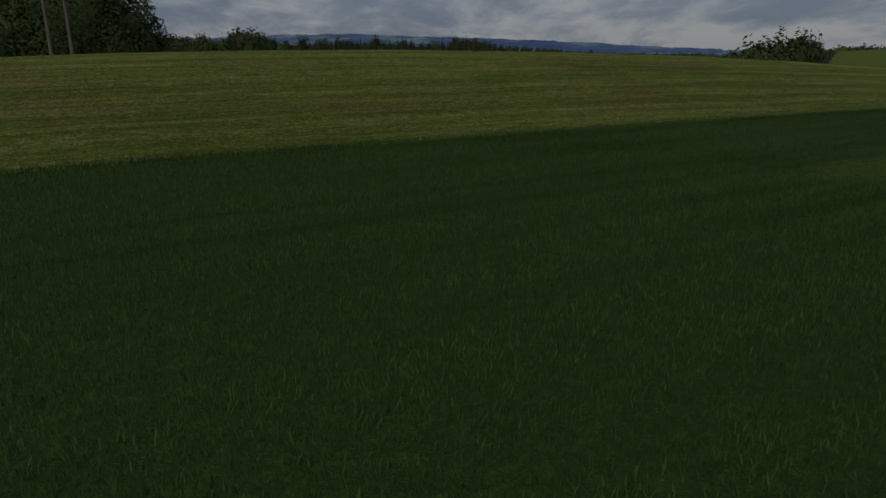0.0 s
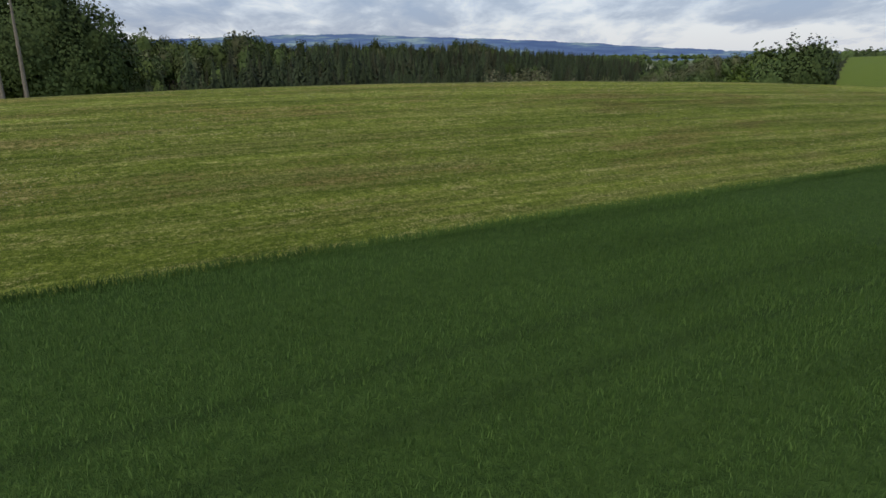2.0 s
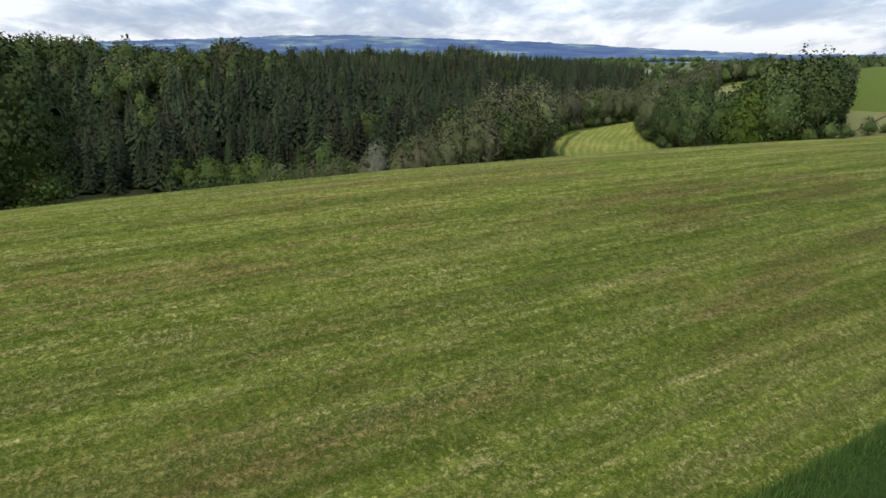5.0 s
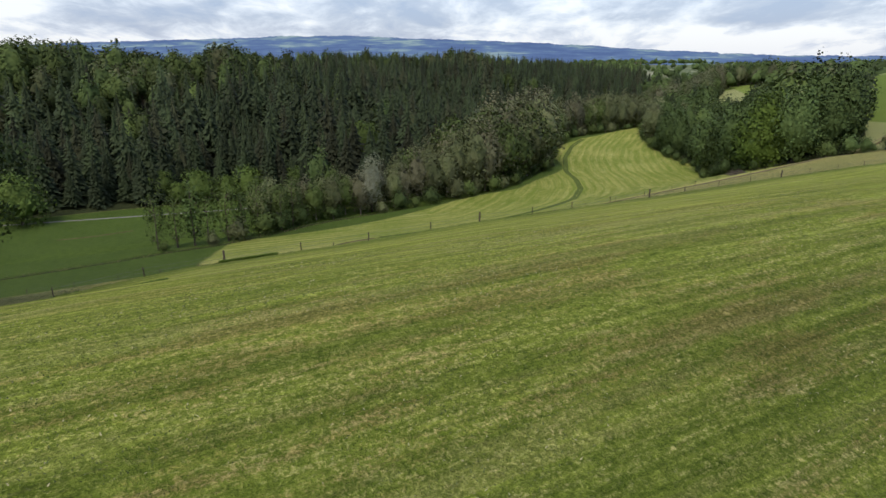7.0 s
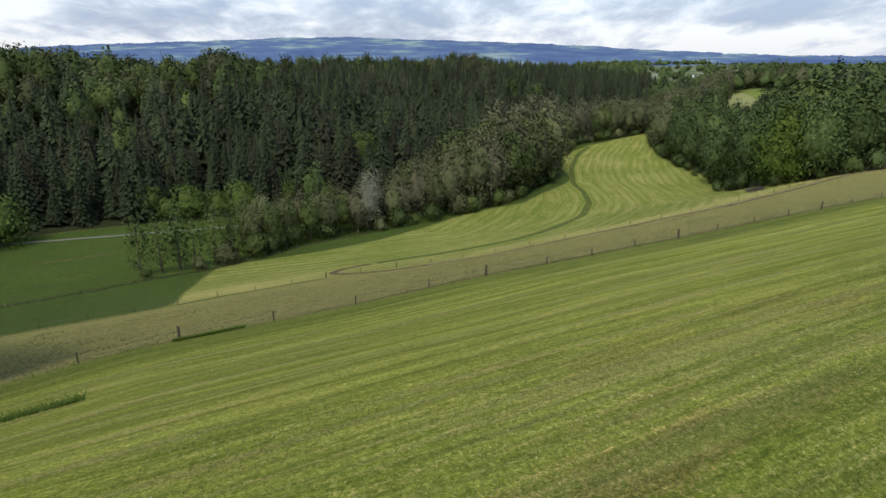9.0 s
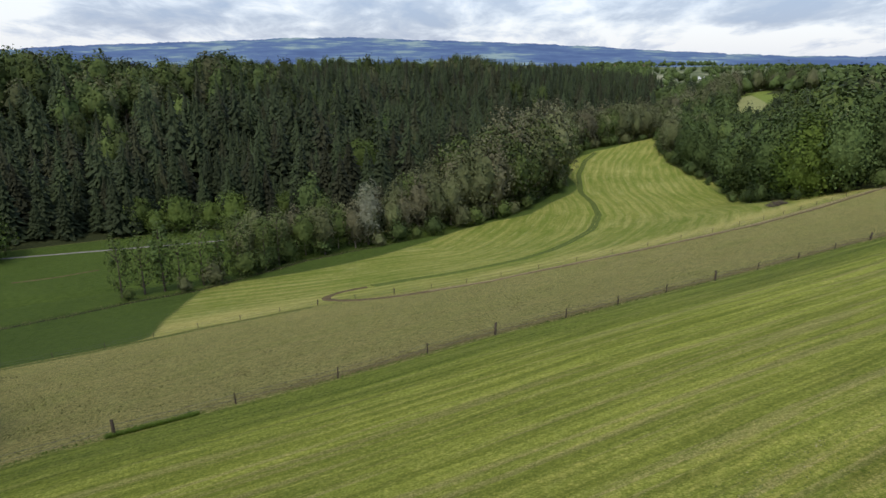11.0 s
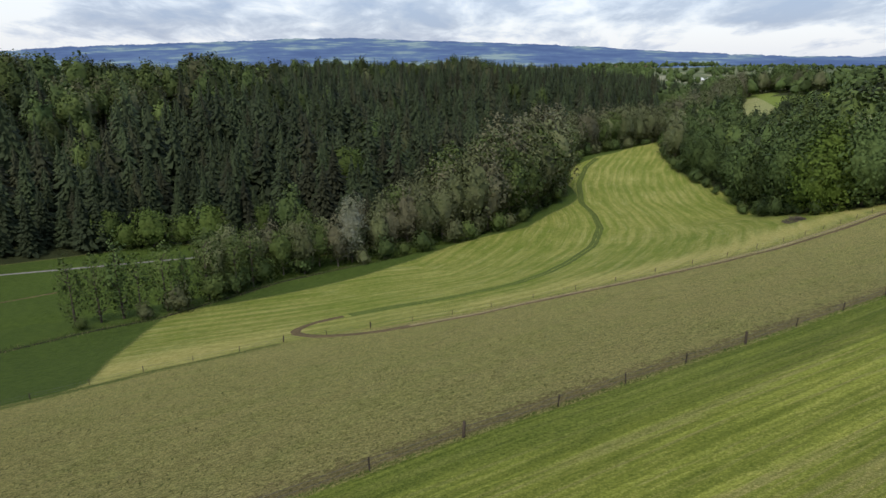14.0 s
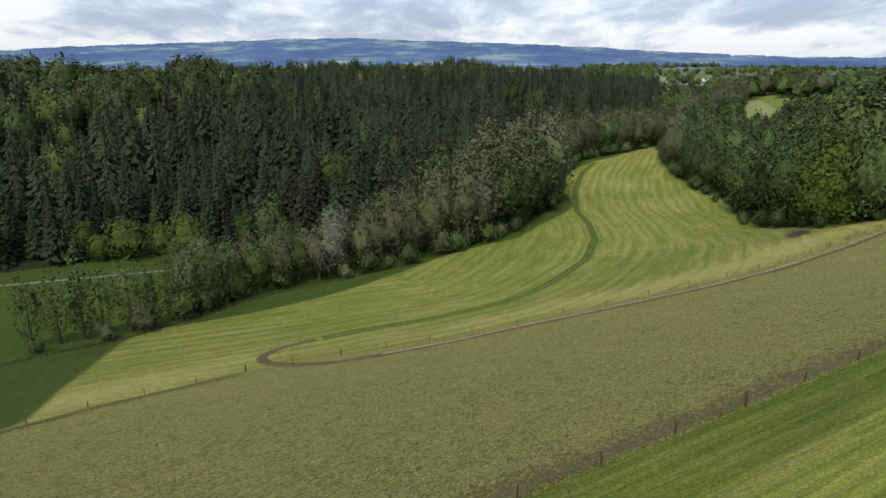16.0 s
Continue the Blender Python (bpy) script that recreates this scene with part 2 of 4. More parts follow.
    lines = band(nt, noise_node(nt, place(nt, True, (0.05, 1.0, 0.3)), 1.9, 6, 0.72, 0.3), 0.36, 0.64)
    mown = mix(nt, 1.0, mown, mix(nt, lines, (0.86, 0.9, 0.82), (1.24, 1.22, 1.24)), "MULTIPLY")
    # towards the valley the grass is painted brighter, sunlight put into its colour
    mown = mix(nt, 1.0, mown, mix(nt, band(nt, total((v, 1.0), (streak, 6.0)), 44, 62), (0.92, 0.92, 0.89), (1.42, 1.37, 1.28)), "MULTIPLY")
    bright = mix(nt, 1.0, bright, mix(nt, lines, (0.9, 0.95, 0.86), (1.38, 1.32, 1.4)), "MULTIPLY")
    mown = mix(nt, math_node(nt, "MULTIPLY", band(nt, total((v, 1.0), (streak, 10.0)), 54, 72), 0.75), mown, bright)
    swath = math_node(nt, "MULTIPLY", band(nt, noise_node(nt, place(nt, True, (0.03, 1.0, 0.3)), 1.1, 5, 0.65, 0.2), 0.51, 0.60), math_node(nt, "ADD", 0.35, math_node(nt, "MULTIPLY", crumb, 0.65)))
    mown = mix(nt, math_node(nt, "MULTIPLY", swath, math_node(nt, "ADD", 0.32, math_node(nt, "MULTIPLY", band(nt, v, 48, 68), 0.45))), mown, mix(nt, grain, (0.29, 0.245, 0.085), (0.58, 0.51, 0.21)))
    lush = mix(nt, total((tuft, 0.5), (crumb, 0.5)), (0.070, 0.110, 0.012), (0.225, 0.275, 0.050))
    lush = mix(nt, 1.0, lush, mix(nt, lines, (0.86, 0.9, 0.84), (1.16, 1.14, 1.18)), "MULTIPLY")
    mown = mix(nt, math_node(nt, "MULTIPLY", band(nt, total((v, 1.0), (streak, 8.0)), 87, 95), 0.8), mown, lush)

    # each pass of the mower leaves a pale, combed row and a darker one
    combed = band(nt, total((noise_node(nt, place(nt, True, (0.028, 1.0, 0.3)), 1.0, 5, 0.68, 0.25), 1.0), (lane, 0.07)), 0.44, 0.64)
    mown = mix(nt, 1.0, mown, mix(nt, combed, (0.86, 0.87, 0.80), (1.24, 1.19, 1.22)), "MULTIPLY")
    mown = mix(nt, 1.0, mown, mix(nt, total((crumb, 0.6), (grain, 0.4)), (0.66, 0.70, 0.62), (1.34, 1.32, 1.34)), "MULTIPLY")

    # pasture: grazed, duller, tussocks and bare spots
    past = mix(nt, total((tuft, 0.3), (crumb, 0.45), (clump, 0.25)), (0.07, 0.092, 0.018), (0.49, 0.47, 0.15))
    dry = mix(nt, crumb, (0.20, 0.165, 0.058), (0.56, 0.46, 0.19))
    graze = noise_node(nt, place(nt, True, (0.22, 1.0, 1.0)), 0.42, 5, 0.65, 0.6)
    past = mix(nt, math_node(nt, "MULTIPLY", band(nt, total((blot, 0.35), (graze, 0.5), (streak2, 0.25), (crumb, 0.1)), 0.46, 0.70), 0.5), past, dry)
    bare = math_node(nt, "MULTIPLY", band(nt, noise_node(nt, place(nt, True, (0.35, 1, 1)), 0.9, 5, 0.7, 0.5), 0.60, 0.72), 0.55)
    past = mix(nt, bare, past, mix(nt, crumb, (0.10, 0.085, 0.03), (0.24, 0.20, 0.08)))
    past = mix(nt, math_node(nt, "MULTIPLY", pit, 0.8), past, (0.07, 0.085, 0.018))
    past = mix(nt, math_node(nt, "MULTIPLY", stalk, 0.6), past, (0.58, 0.52, 0.22))
    past = mix(nt, 1.0, past, mix(nt, total((crumb, 0.6), (grain, 0.4)), (0.62, 0.64, 0.56), (1.40, 1.38, 1.36)), "MULTIPLY")
    brim = math_node(nt, "MULTIPLY", band(nt, v, 93.8, 94.3), math_node(nt, "SUBTRACT", 1.0, band(nt, total((v, 1.0), (tuft, 2.0), (clump, 2.0)), 97.2, 99.6)))
    brim = math_node(nt, "MULTIPLY", brim, band(nt, total((s[0], 0.012), (streak, 0.8)), 0.55, 1.1))
    past = mix(nt, math_node(nt, "MULTIPLY", brim, 0.7), past, mix(nt, crumb, (0.080, 0.062, 0.026), (0.27, 0.205, 0.095)))

    # valley meadow, mown in curved lanes
    runs = attr("lane")
    curl = math_node(nt, "SINE", math_node(nt, "MULTIPLY", math_node(nt, "ADD", runs, math_node(nt, "MULTIPLY", blot, 1.2)), 1.7))
    curl = math_node(nt, "ADD", math_node(nt, "MULTIPLY", curl, 0.5), 0.5)
    soft_big = noise_node(nt, uv, 0.05, 3, 0.6)
    swathe = wire(nt, "ShaderNodeCombineXYZ", {0: runs, 1: math_node(nt, "MULTIPLY", attr("run"), 0.045), 2: 0.0}).outputs[0]
    comb = band(nt, noise_node(nt, swathe, 0.55, 5, 0.65), 0.36, 0.64)
    comb_fine = band(nt, noise_node(nt, swathe, 1.3, 4, 0.7), 0.52, 0.66)
    hay_g = mix(nt, total((tuft, 0.4), (clump, 0.6)), (0.120, 0.175, 0.020), (0.25, 0.305, 0.050))
    hay_s = mix(nt, total((tuft, 0.4), (clump, 0.6)), (0.33, 0.31, 0.075), (0.62, 0.55, 0.19))
    strawy = total((comb, 0.17), (curl, 0.09), (soft_big, 0.35), (noise_node(nt, uv, 0.3, 4, 0.7, 0.5), 0.2), (attr("straw"), 0.33))
    hay = mix(nt, band(nt, strawy, 0.22, 0.76), hay_g, hay_s)
    thin = math_node(nt, "MULTIPLY", comb_fine, band(nt, noise_node(nt, uv, 0.11, 4, 0.7), 0.36, 0.6))
    hay = mix(nt, math_node(nt, "MULTIPLY", thin, 0.4), hay, (0.58, 0.53, 0.24))
    long_g = mix(nt, total((tuft, 0.25), (clump, 0.35), (soft_big, 0.4)), (0.040, 0.072, 0.012), (0.122, 0.172, 0.033))
    wob_v = math_node(nt, "ADD", v, math_node(nt, "MULTIPLY", math_node(nt, "SUBTRACT", streak, 0.5), 0.4))
    wood_floor = mix(nt, tuft, (0.026, 0.034, 0.013), (0.06, 0.07, 0.026))
    soil = mix(nt, total((tuft, 0.5), (noise_node(nt, place(nt, True, (0.06, 1, 1)), 0.55, 4, 0.6), 0.5)), (0.038, 0.080, 0.014), (0.105, 0.18, 0.038))
    tram = math_node(nt, "MINIMUM", math_node(nt, "ABSOLUTE", math_node(nt, "SUBTRACT", wob_v, 22.0)), math_node(nt, "ABSOLUTE", math_node(nt, "SUBTRACT", wob_v, 19.6)))
    soil = mix(nt, math_node(nt, "MULTIPLY", math_node(nt, "SUBTRACT", 1.0, band(nt, tram, 0.1, 0.5)), 0.25), soil, (0.018, 0.034, 0.010))
    pu = math_node(nt, "DIVIDE", math_node(nt, "SUBTRACT", s[0], 37.0), 7.5)
    pv = math_node(nt, "DIVIDE", math_node(nt, "SUBTRACT", v, 17.0), 2.3)
    spot = total((math_node(nt, "MULTIPLY", pu, pu), 1.0), (math_node(nt, "MULTIPLY", pv, pv), 1.0), (clump, 0.4))
    soil = mix(nt, math_node(nt, "SUBTRACT", 1.0, band(nt, spot, 0.6, 1.25)), soil, mix(nt, tuft, (0.06, 0.11, 0.012), (0.16, 0.225, 0.035)))
    cells = wire(nt, "ShaderNodeTexVoronoi", {"Vector": wire(nt, "ShaderNodeMapping", {"Vector": uv, "Scale": (0.012, 0.006, 0.0)}).outputs[0], "Scale": 1.0, "Randomness": 0.9}).outputs["Color"]
    plot = wire(nt, "ShaderNodeSeparateColor", {0: cells}).outputs[0]
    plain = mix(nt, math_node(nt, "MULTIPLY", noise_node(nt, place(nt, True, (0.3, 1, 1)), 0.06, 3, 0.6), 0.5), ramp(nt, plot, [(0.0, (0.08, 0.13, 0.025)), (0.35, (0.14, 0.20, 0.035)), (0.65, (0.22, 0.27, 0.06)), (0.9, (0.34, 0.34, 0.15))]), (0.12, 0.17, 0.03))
    # distance haze painted into the plain: less colour farther off
    hazed_plain = wire(nt, "ShaderNodeHueSaturation", {"Hue": 0.49, "Saturation": 0.6, "Value": 0.9, "Color": plain}).outputs[0]
    plain = mix(nt, band(nt, v, 480, 680), plain, hazed_plain)

    col = mix(nt, band(nt, v, 29.9, 30.1), soil, mown)
    edge = math_node(nt, "ADD", v, math_node(nt, "MULTIPLY", math_node(nt, "SUBTRACT", tuft, 0.5), 0.5))
    col = mix(nt, band(nt, edge, 93.3, 93.5), col, past)
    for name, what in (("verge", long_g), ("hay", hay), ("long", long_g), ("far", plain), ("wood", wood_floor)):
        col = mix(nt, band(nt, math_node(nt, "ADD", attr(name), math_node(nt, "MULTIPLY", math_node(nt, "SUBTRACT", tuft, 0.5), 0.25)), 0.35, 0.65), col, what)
    nt.links.new(col, p.inputs["Base Color"])
    bump(nt, p, total((tuft, 0.6), (crumb, 0.6), (grain, 0.3)), 1.0, 0.16)
    return m


GRASS = ground_material()


def dirt_material(name, a, b):
    m, nt, p = surface(name, 0.95, 0.1)
    c = place(nt, False)
    f = noise_node(nt, c, 1.1, 5, 0.7, 0.3)
    g = noise_node(nt, c, 16, 3, 0.7)
    col = mix(nt, math_node(nt, "MULTIPLY", g, 0.4), ramp(nt, f, [(0.3, a), (0.7, b)]), b)
    nt.links.new(col, p.inputs["Base Color"])
    bump(nt, p, math_node(nt, "ADD", f, math_node(nt, "MULTIPLY", g, 0.4)), 0.7, 0.06)
    return m


DIRT = dirt_material("bare_earth", (0.045, 0.033, 0.015), (0.16, 0.12, 0.06))
TAN = dirt_material("dry_earth", (0.12, 0.095, 0.048), (0.32, 0.265, 0.145))
GRAVEL = dirt_material("pale_gravel", (0.12, 0.112, 0.095), (0.23, 0.22, 0.19))


def blade_material(name, low, high, straw=None):
    m, nt, p = surface(name, 0.6, 0.25)
    isle = nt.nodes.new("ShaderNodeNewGeometry").outputs["Random Per Island"]
    col = mix(nt, isle, low, high)
    patch = noise_node(nt, place(nt, True, (0.06, 1, 1)), 0.55, 4, 0.6)
    col = mix(nt, math_node(nt, "MULTIPLY", band(nt, patch, 0.42, 0.66), 0.75), col, tuple(0.6 * c for c in low))
    if straw:
        col = mix(nt, band(nt, isle, 0.86, 0.9), col, straw)
    nt.links.new(col, p.inputs["Base Color"])
    t = wire(nt, "ShaderNodeBsdfTranslucent", {"Color": col})
    mx = wire(nt, "ShaderNodeMixShader", {0: 0.3, 1: p.outputs[0], 2: t.outputs[0]})
    nt.links.new(mx.outputs[0], nt.nodes["Material Output"].inputs[0])
    return m


CROP = blade_material("cereal_blades", (0.062, 0.126, 0.023), (0.142, 0.232, 0.052))
STUBBLE = blade_material("cut_grass_blades", (0.10, 0.13, 0.03), (0.24, 0.26, 0.08), (0.58, 0.51, 0.27))
GRAZED = blade_material("grazed_grass_blades", (0.09, 0.105, 0.025), (0.25, 0.24, 0.08), (0.36, 0.31, 0.14))
WILD = blade_material("long_grass_blades", (0.08, 0.12, 0.025), (0.17, 0.21, 0.06), (0.30, 0.25, 0.13))

LUSH = blade_material("lush_grass_blades", (0.095, 0.155, 0.020), (0.18, 0.26, 0.045))


# ---- mesh helpers ----
def mesh_from(name, verts, faces, mats, smooth_faces=False):
    me = bpy.data.meshes.new(name)
    me.from_pydata(verts, [], faces)
    for m in mats if isinstance(mats, (list, tuple)) else [mats]:
        me.materials.append(m)
    if smooth_faces:
        me.shade_smooth()
    return me


def mesh_np(name, verts, tris, mats, slots=None, normals=None):
    """A mesh of triangles from arrays."""
    me = bpy.data.meshes.new(name)
    verts, tris = np.asarray(verts, np.float32), np.asarray(tris, np.int32)
    me.vertices.add(len(verts))
    me.vertices.foreach_set("co", verts.ravel())
    me.loops.add(tris.size)
    me.loops.foreach_set("vertex_index", tris.ravel())
    me.polygons.add(len(tris))
    me.polygons.foreach_set("loop_start", np.arange(0, tris.size, 3, dtype=np.int32))
    if slots is not None:
        me.polygons.foreach_set("material_index", np.asarray(slots, np.int32))
    for m in mats if isinstance(mats, (list, tuple)) else [mats]:
        me.materials.append(m)
    me.update()
    me.validate()
    if normals is not None:
        layer = me.attributes.new("custom_normal", "FLOAT_VECTOR", "POINT")
        layer.data.foreach_set("vector", np.asarray(normals, np.float32).ravel())
    return me


def z_at(x, y):
    return float(height(np.array([x]), np.array([y]))[0])


def at_uv(u, v):
    return u * CU - v * SU, u * SU + v * CU


# ---- the ground: one sheet to the horizon, laid out along u and v ----
def axis(low, high, step, reach):
    fine_part = np.arange(low, high + step / 2, step)
    out = np.geomspace(step, reach, 34)
    return np.concatenate([low - np.cumsum(out)[::-1] * reach / np.cumsum(out)[-1], fine_part, high + np.cumsum(out) * reach / np.cumsum(out)[-1]])


UU, VV = np.meshgrid(axis(-110, 420, 2.8, 4300), np.sort(np.r_[axis(-40, 500, 1.8, 4300), 29.55, 29.95]))
GX, GY = UU * CU - VV * SU, UU * SU + VV * CU
GZ = height(GX, GY)
bumpy = 0.05 * np.sin(UU * 0.31 + 2 * np.sin(VV * 0.13)) * np.sin(VV * 0.52 + np.sin(UU * 0.11))
GZ = GZ + bumpy * smooth((VV - 32) / 4) * smooth((170 - VV) / 20)
# the crop stands so dense that its crown closes over the soil
GZ = GZ + 0.36 * smooth((29.95 - VV) / 0.4) * smooth((VV + 39) / 3)
rows_n, cols_n = UU.shape
idx = np.arange(rows_n * cols_n).reshape(rows_n, cols_n)
quads = np.stack([idx[:-1, :-1], idx[:-1, 1:], idx[1:, 1:], idx[1:, :-1]], -1).reshape(-1, 4)
tris = np.concatenate([quads[:, [0, 1, 2]], quads[:, [0, 2, 3]]])
ground_me = mesh_np("ground", np.stack([GX, GY, GZ], -1).reshape(-1, 3), tris, GRASS)
ground_me.shade_smooth()
BEYOND, RUN = along(GX, GY, STREAM)
INSIDE = -along(GX, GY, WOOD)[0]


def fence_v(u):
    """Where the lower fence runs."""
    return np.interp(u, [-80, 26, 41, 61, 72, 79, 92, 100, 112, 132, 145, 160, 195, 240, 330], [156, 158, 160.5, 160.5, 158.5, 155.5, 152.5, 150.5, 145, 137.5, 134, 132.5, 135, 137, 138])


def track_v(u):
    """Where the farm track runs, on the pasture side of the fence."""
    return np.interp(u, [66, 82, 101, 119, 135, 150, 173, 192, 230, 330], [153.5, 151, 146, 138, 132, 129.5, 130, 132, 134.5, 136])


# the line the mower followed down the valley meadow
RUTS = ((79, 172.5), (91, 171.5), (102, 168), (114, 165.5), (126, 168.5), (138, 175), (160, 190), (180, 208), (191, 223), (200, 240), (225, 270), (255, 299), (280, 318))
MOWN_ALONG = [at_uv(u, v) for u, v in ((-60, 215), (20, 186)) + RUTS + ((420, 430),)]
FOOT = 42 * smooth((-30 - GX) / 60) + 14
def least(*gaps):
    """How far inside all of these limits a place lies, as a soft 0 to 1 over 4 m."""
    return np.clip(0.5 + np.minimum.reduce(gaps) / 4, 0, 1)


EDGE = 10 + 5 * np.sin(RUN * 0.05) - 5 * smooth((GY - 265) / 30)
hay = least(VV - fence_v(UU), -EDGE - BEYOND, 2 - INSIDE, (UU - np.interp(VV, [150, 158.5, 175.8, 192.7, 204, 220], [31.5, 32.4, 35.8, 42, 48, 58])) * 0.8)
longg = least(VV - fence_v(UU), FOOT - 3 - BEYOND, 2 - INSIDE) * (1 - hay)
LANE, LANE_RUN = along(GX, GY, MOWN_ALONG)
# more straw was left along the lower fence
STRAW = np.exp(-((VV - fence_v(UU) - 7) / 7) ** 2) * np.interp(UU, [30, 45, 70, 95, 125, 200, 230], [1, 1, 0.3, 0.3, 0.9, 0.9, 0.2])
# the grass stays long and green along the fence
VERGE = 0.6 * np.exp(-((VV - fence_v(UU) + 1.2) / 2.2) ** 2) * smooth((74 - UU) / 14)
# a meadow high on the spur
MX, MY = 268, 588
MEADOW = (((GX - MX) / 42) ** 2 + ((GY - MY) / 80) ** 2 < 1) | (np.hypot(GX - 288, GY - 402) < 48)
OPEN = (GX > 0.695 * GY - 24) & (GY < 430) & (UU > 190)
wood = np.maximum(least(BEYOND - FOOT + 3, 420 - BEYOND, 760 - GY), least(INSIDE - 1, 125 - INSIDE, UU - 190, 740 - GY) * ~MEADOW * ~OPEN)
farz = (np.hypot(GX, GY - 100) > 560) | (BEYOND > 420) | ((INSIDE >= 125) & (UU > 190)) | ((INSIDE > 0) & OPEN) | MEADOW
for name, data in (("hay", hay), ("long", longg), ("wood", wood), ("far", farz), ("lane", LANE), ("run", LANE_RUN), ("straw", STRAW), ("verge", VERGE)):
    layer = ground_me.attributes.new(name, "FLOAT", "POINT")
    layer.data.foreach_set("value", np.asarray(data, np.float32).ravel())
ground = tagged(new("ground", ground_me), "rolling grassland with mown stripes, pasture and valley meadow", "ground", kind="structure")


# ---- blades of grass ----
def blades(name, x, y, tall, wide, material, lean=0.35, lift=0.0):
    """One bent blade, three triangles, at each place."""
    n = len(x)
    rng = np.random.default_rng(len(name) + n)
    z = height(x, y) - 0.02 + lift
    a = rng.uniform(0, 2 * math.pi, n)
    h = tall * rng.uniform(0.7, 1.25, n)
    w = wide * rng.uniform(0.7, 1.3, n)
    bend = rng.uniform(0.1, 1, n) * lean * h
    ax, ay = np.cos(a), np.sin(a)
    d = rng.uniform(0, 2 * math.pi, n)
    bx, by = np.cos(d) * bend, np.sin(d) * bend
    p = np.stack([x, y, z], -1)
    side = np.stack([ax * w / 2, ay * w / 2, 0 * w], -1)
    mid = p + np.stack([bx * 0.35, by * 0.35, h * 0.6], -1)
    tip = p + np.stack([bx, by, h], -1)
    verts = np.stack([p - side, p + side, mid - side * 0.8, mid + side * 0.8, tip], 1).reshape(-1, 3)
    k = np.arange(n)[:, None] * 5
    t = np.concatenate([k + [0, 1, 3], k + [0, 3, 2], k + [2, 3, 4]])
    return mesh_np(name, verts, t, material)


def scatter(rng, n, u0, u1, v0, v1):
    u, v = rng.uniform(u0, u1, n), rng.uniform(v0, v1, n)
    return u * CU - v * SU, u * SU + v * CU


rng = np.random.default_rng(5)
cx, cy = [], []
for n, u0, u1, v0, v1 in ((100000, -14, 34, 2, 29.8), (44000, 20, 62, 4, 29.8), (9000, 60, 120, 8, 29.8)):
    x, y = scatter(rng, n, u0, u1, v0, v1)
    cx.append(x), cy.append(y)
cx, cy = np.concatenate(cx), np.concatenate(cy)
# wheel lines through the crop stay thin
row = -cx * SU + cy * CU + 0.12 * np.sin((cx * CU + cy * SU) * 0.3)
thin = np.minimum(np.abs(row - 22.0), np.abs(row - 19.6)) < 0.26
along_u = cx * CU + cy * SU
lodged = ((along_u - 37) / 7.5) ** 2 + ((row - 17) / 2.3) ** 2 < 1
keep = (~thin | (rng.random(len(cx)) < 0.7)) & (~lodged | (rng.random(len(cx)) < 0.12))
cx, cy = cx[keep], cy[keep]
ex, ey = scatter(rng, 22000, -20, 75, 29.3, 30.15)
crop = new("cereal_crop", blades("cereal_crop", np.r_[cx, ex], np.r_[cy, ey], np.r_[np.full(len(cx), 0.23), np.full(len(ex), 0.55)], 0.026, CROP, 0.55,
                                  np.r_[np.full(len(cx), 0.33), np.zeros(len(ex))]))
tagged(crop, "dense blue-green young cereal crop in a field", "crop", kind="stuff")
x, y = scatter(rng, 62000, -18, 78, 30.3, 64)
stub = new("mown_grass", blades("mown_grass", x, y, 0.05, 0.045, STUBBLE, 3.0))
tagged(stub, "short freshly cut grass with straw lying in it", "grass", kind="stuff")
# the unmown fringe of the pasture and under its fence
fu = np.concatenate([rng.uniform(13, 21.5, 2800), rng.uniform(27.4, 33.2, 2200), rng.uniform(8, 150, 4000)])
fv = np.concatenate([79.6 - 0.12 * (fu[:2800] - 17) + np.abs(rng.normal(size=2800)) * 0.9, 93.4 + np.abs(rng.normal(size=2200)) * 0.3, 93.7 + rng.normal(size=4000) * 0.18])
x, y = at_uv(fu, fv)
fringe = new("fringe_grass", blades("fringe_grass", x, y, np.r_[np.full(2800, 0.26), np.full(2200, 0.28), np.full(4000, 0.16)], 0.05, LUSH, 1.0))
tagged(fringe, "long uncut grass along the pasture border", "grass", kind="stuff")

# tussocks left standing in the pasture
n = 28000
tu, tv = 12 + 150 * rng.random(n) ** 1.15, rng.uniform(94.5, 150, n)
lump = np.sin(tu * 0.9 + 2 * np.sin(tv * 0.7)) * np.sin(tv * 1.3 + np.sin(tu * 0.5)) + rng.normal(size=n) * 0.6
ok = (lump > 0.1) & (tv < fence_v(tu) - 1) & (np.abs(tv - track_v(tu)) > 1.6)
x, y = at_uv(tu[ok], tv[ok])
tussock = new("pasture_grass", blades("pasture_grass", x, y, 0.10, 0.16, GRAZED, 2.2))
tagged(tussock, "grazed uneven grass with dry tussocks in the pasture", "grass", kind="stuff")


# ---- trees ----
def tube(points, radii, sides=7):
    """A tapered round stem through points: vertices and triangles."""
    pts = [Vector(p) for p in points]
    verts, tri = [], []
    for k, (p, r) in enumerate(zip(pts, radii)):
        d = (pts[min(k + 1, len(pts) - 1)] - pts[max(k - 1, 0)]).normalized()
        a = d.orthogonal().normalized()
        b = d.cross(a)
        for s in range(sides):
            q = p + (a * math.cos(2 * math.pi * s / sides) + b * math.sin(2 * math.pi * s / sides)) * r
            verts.append(q[:])
    for k in range(len(pts) - 1):
        for s in range(sides):
            i, j = k * sides + s, k * sides + (s + 1) % sides
            tri += [(i, j, j + sides), (i, j + sides, i + sides)]
    return np.array(verts, float), np.array(tri, int)


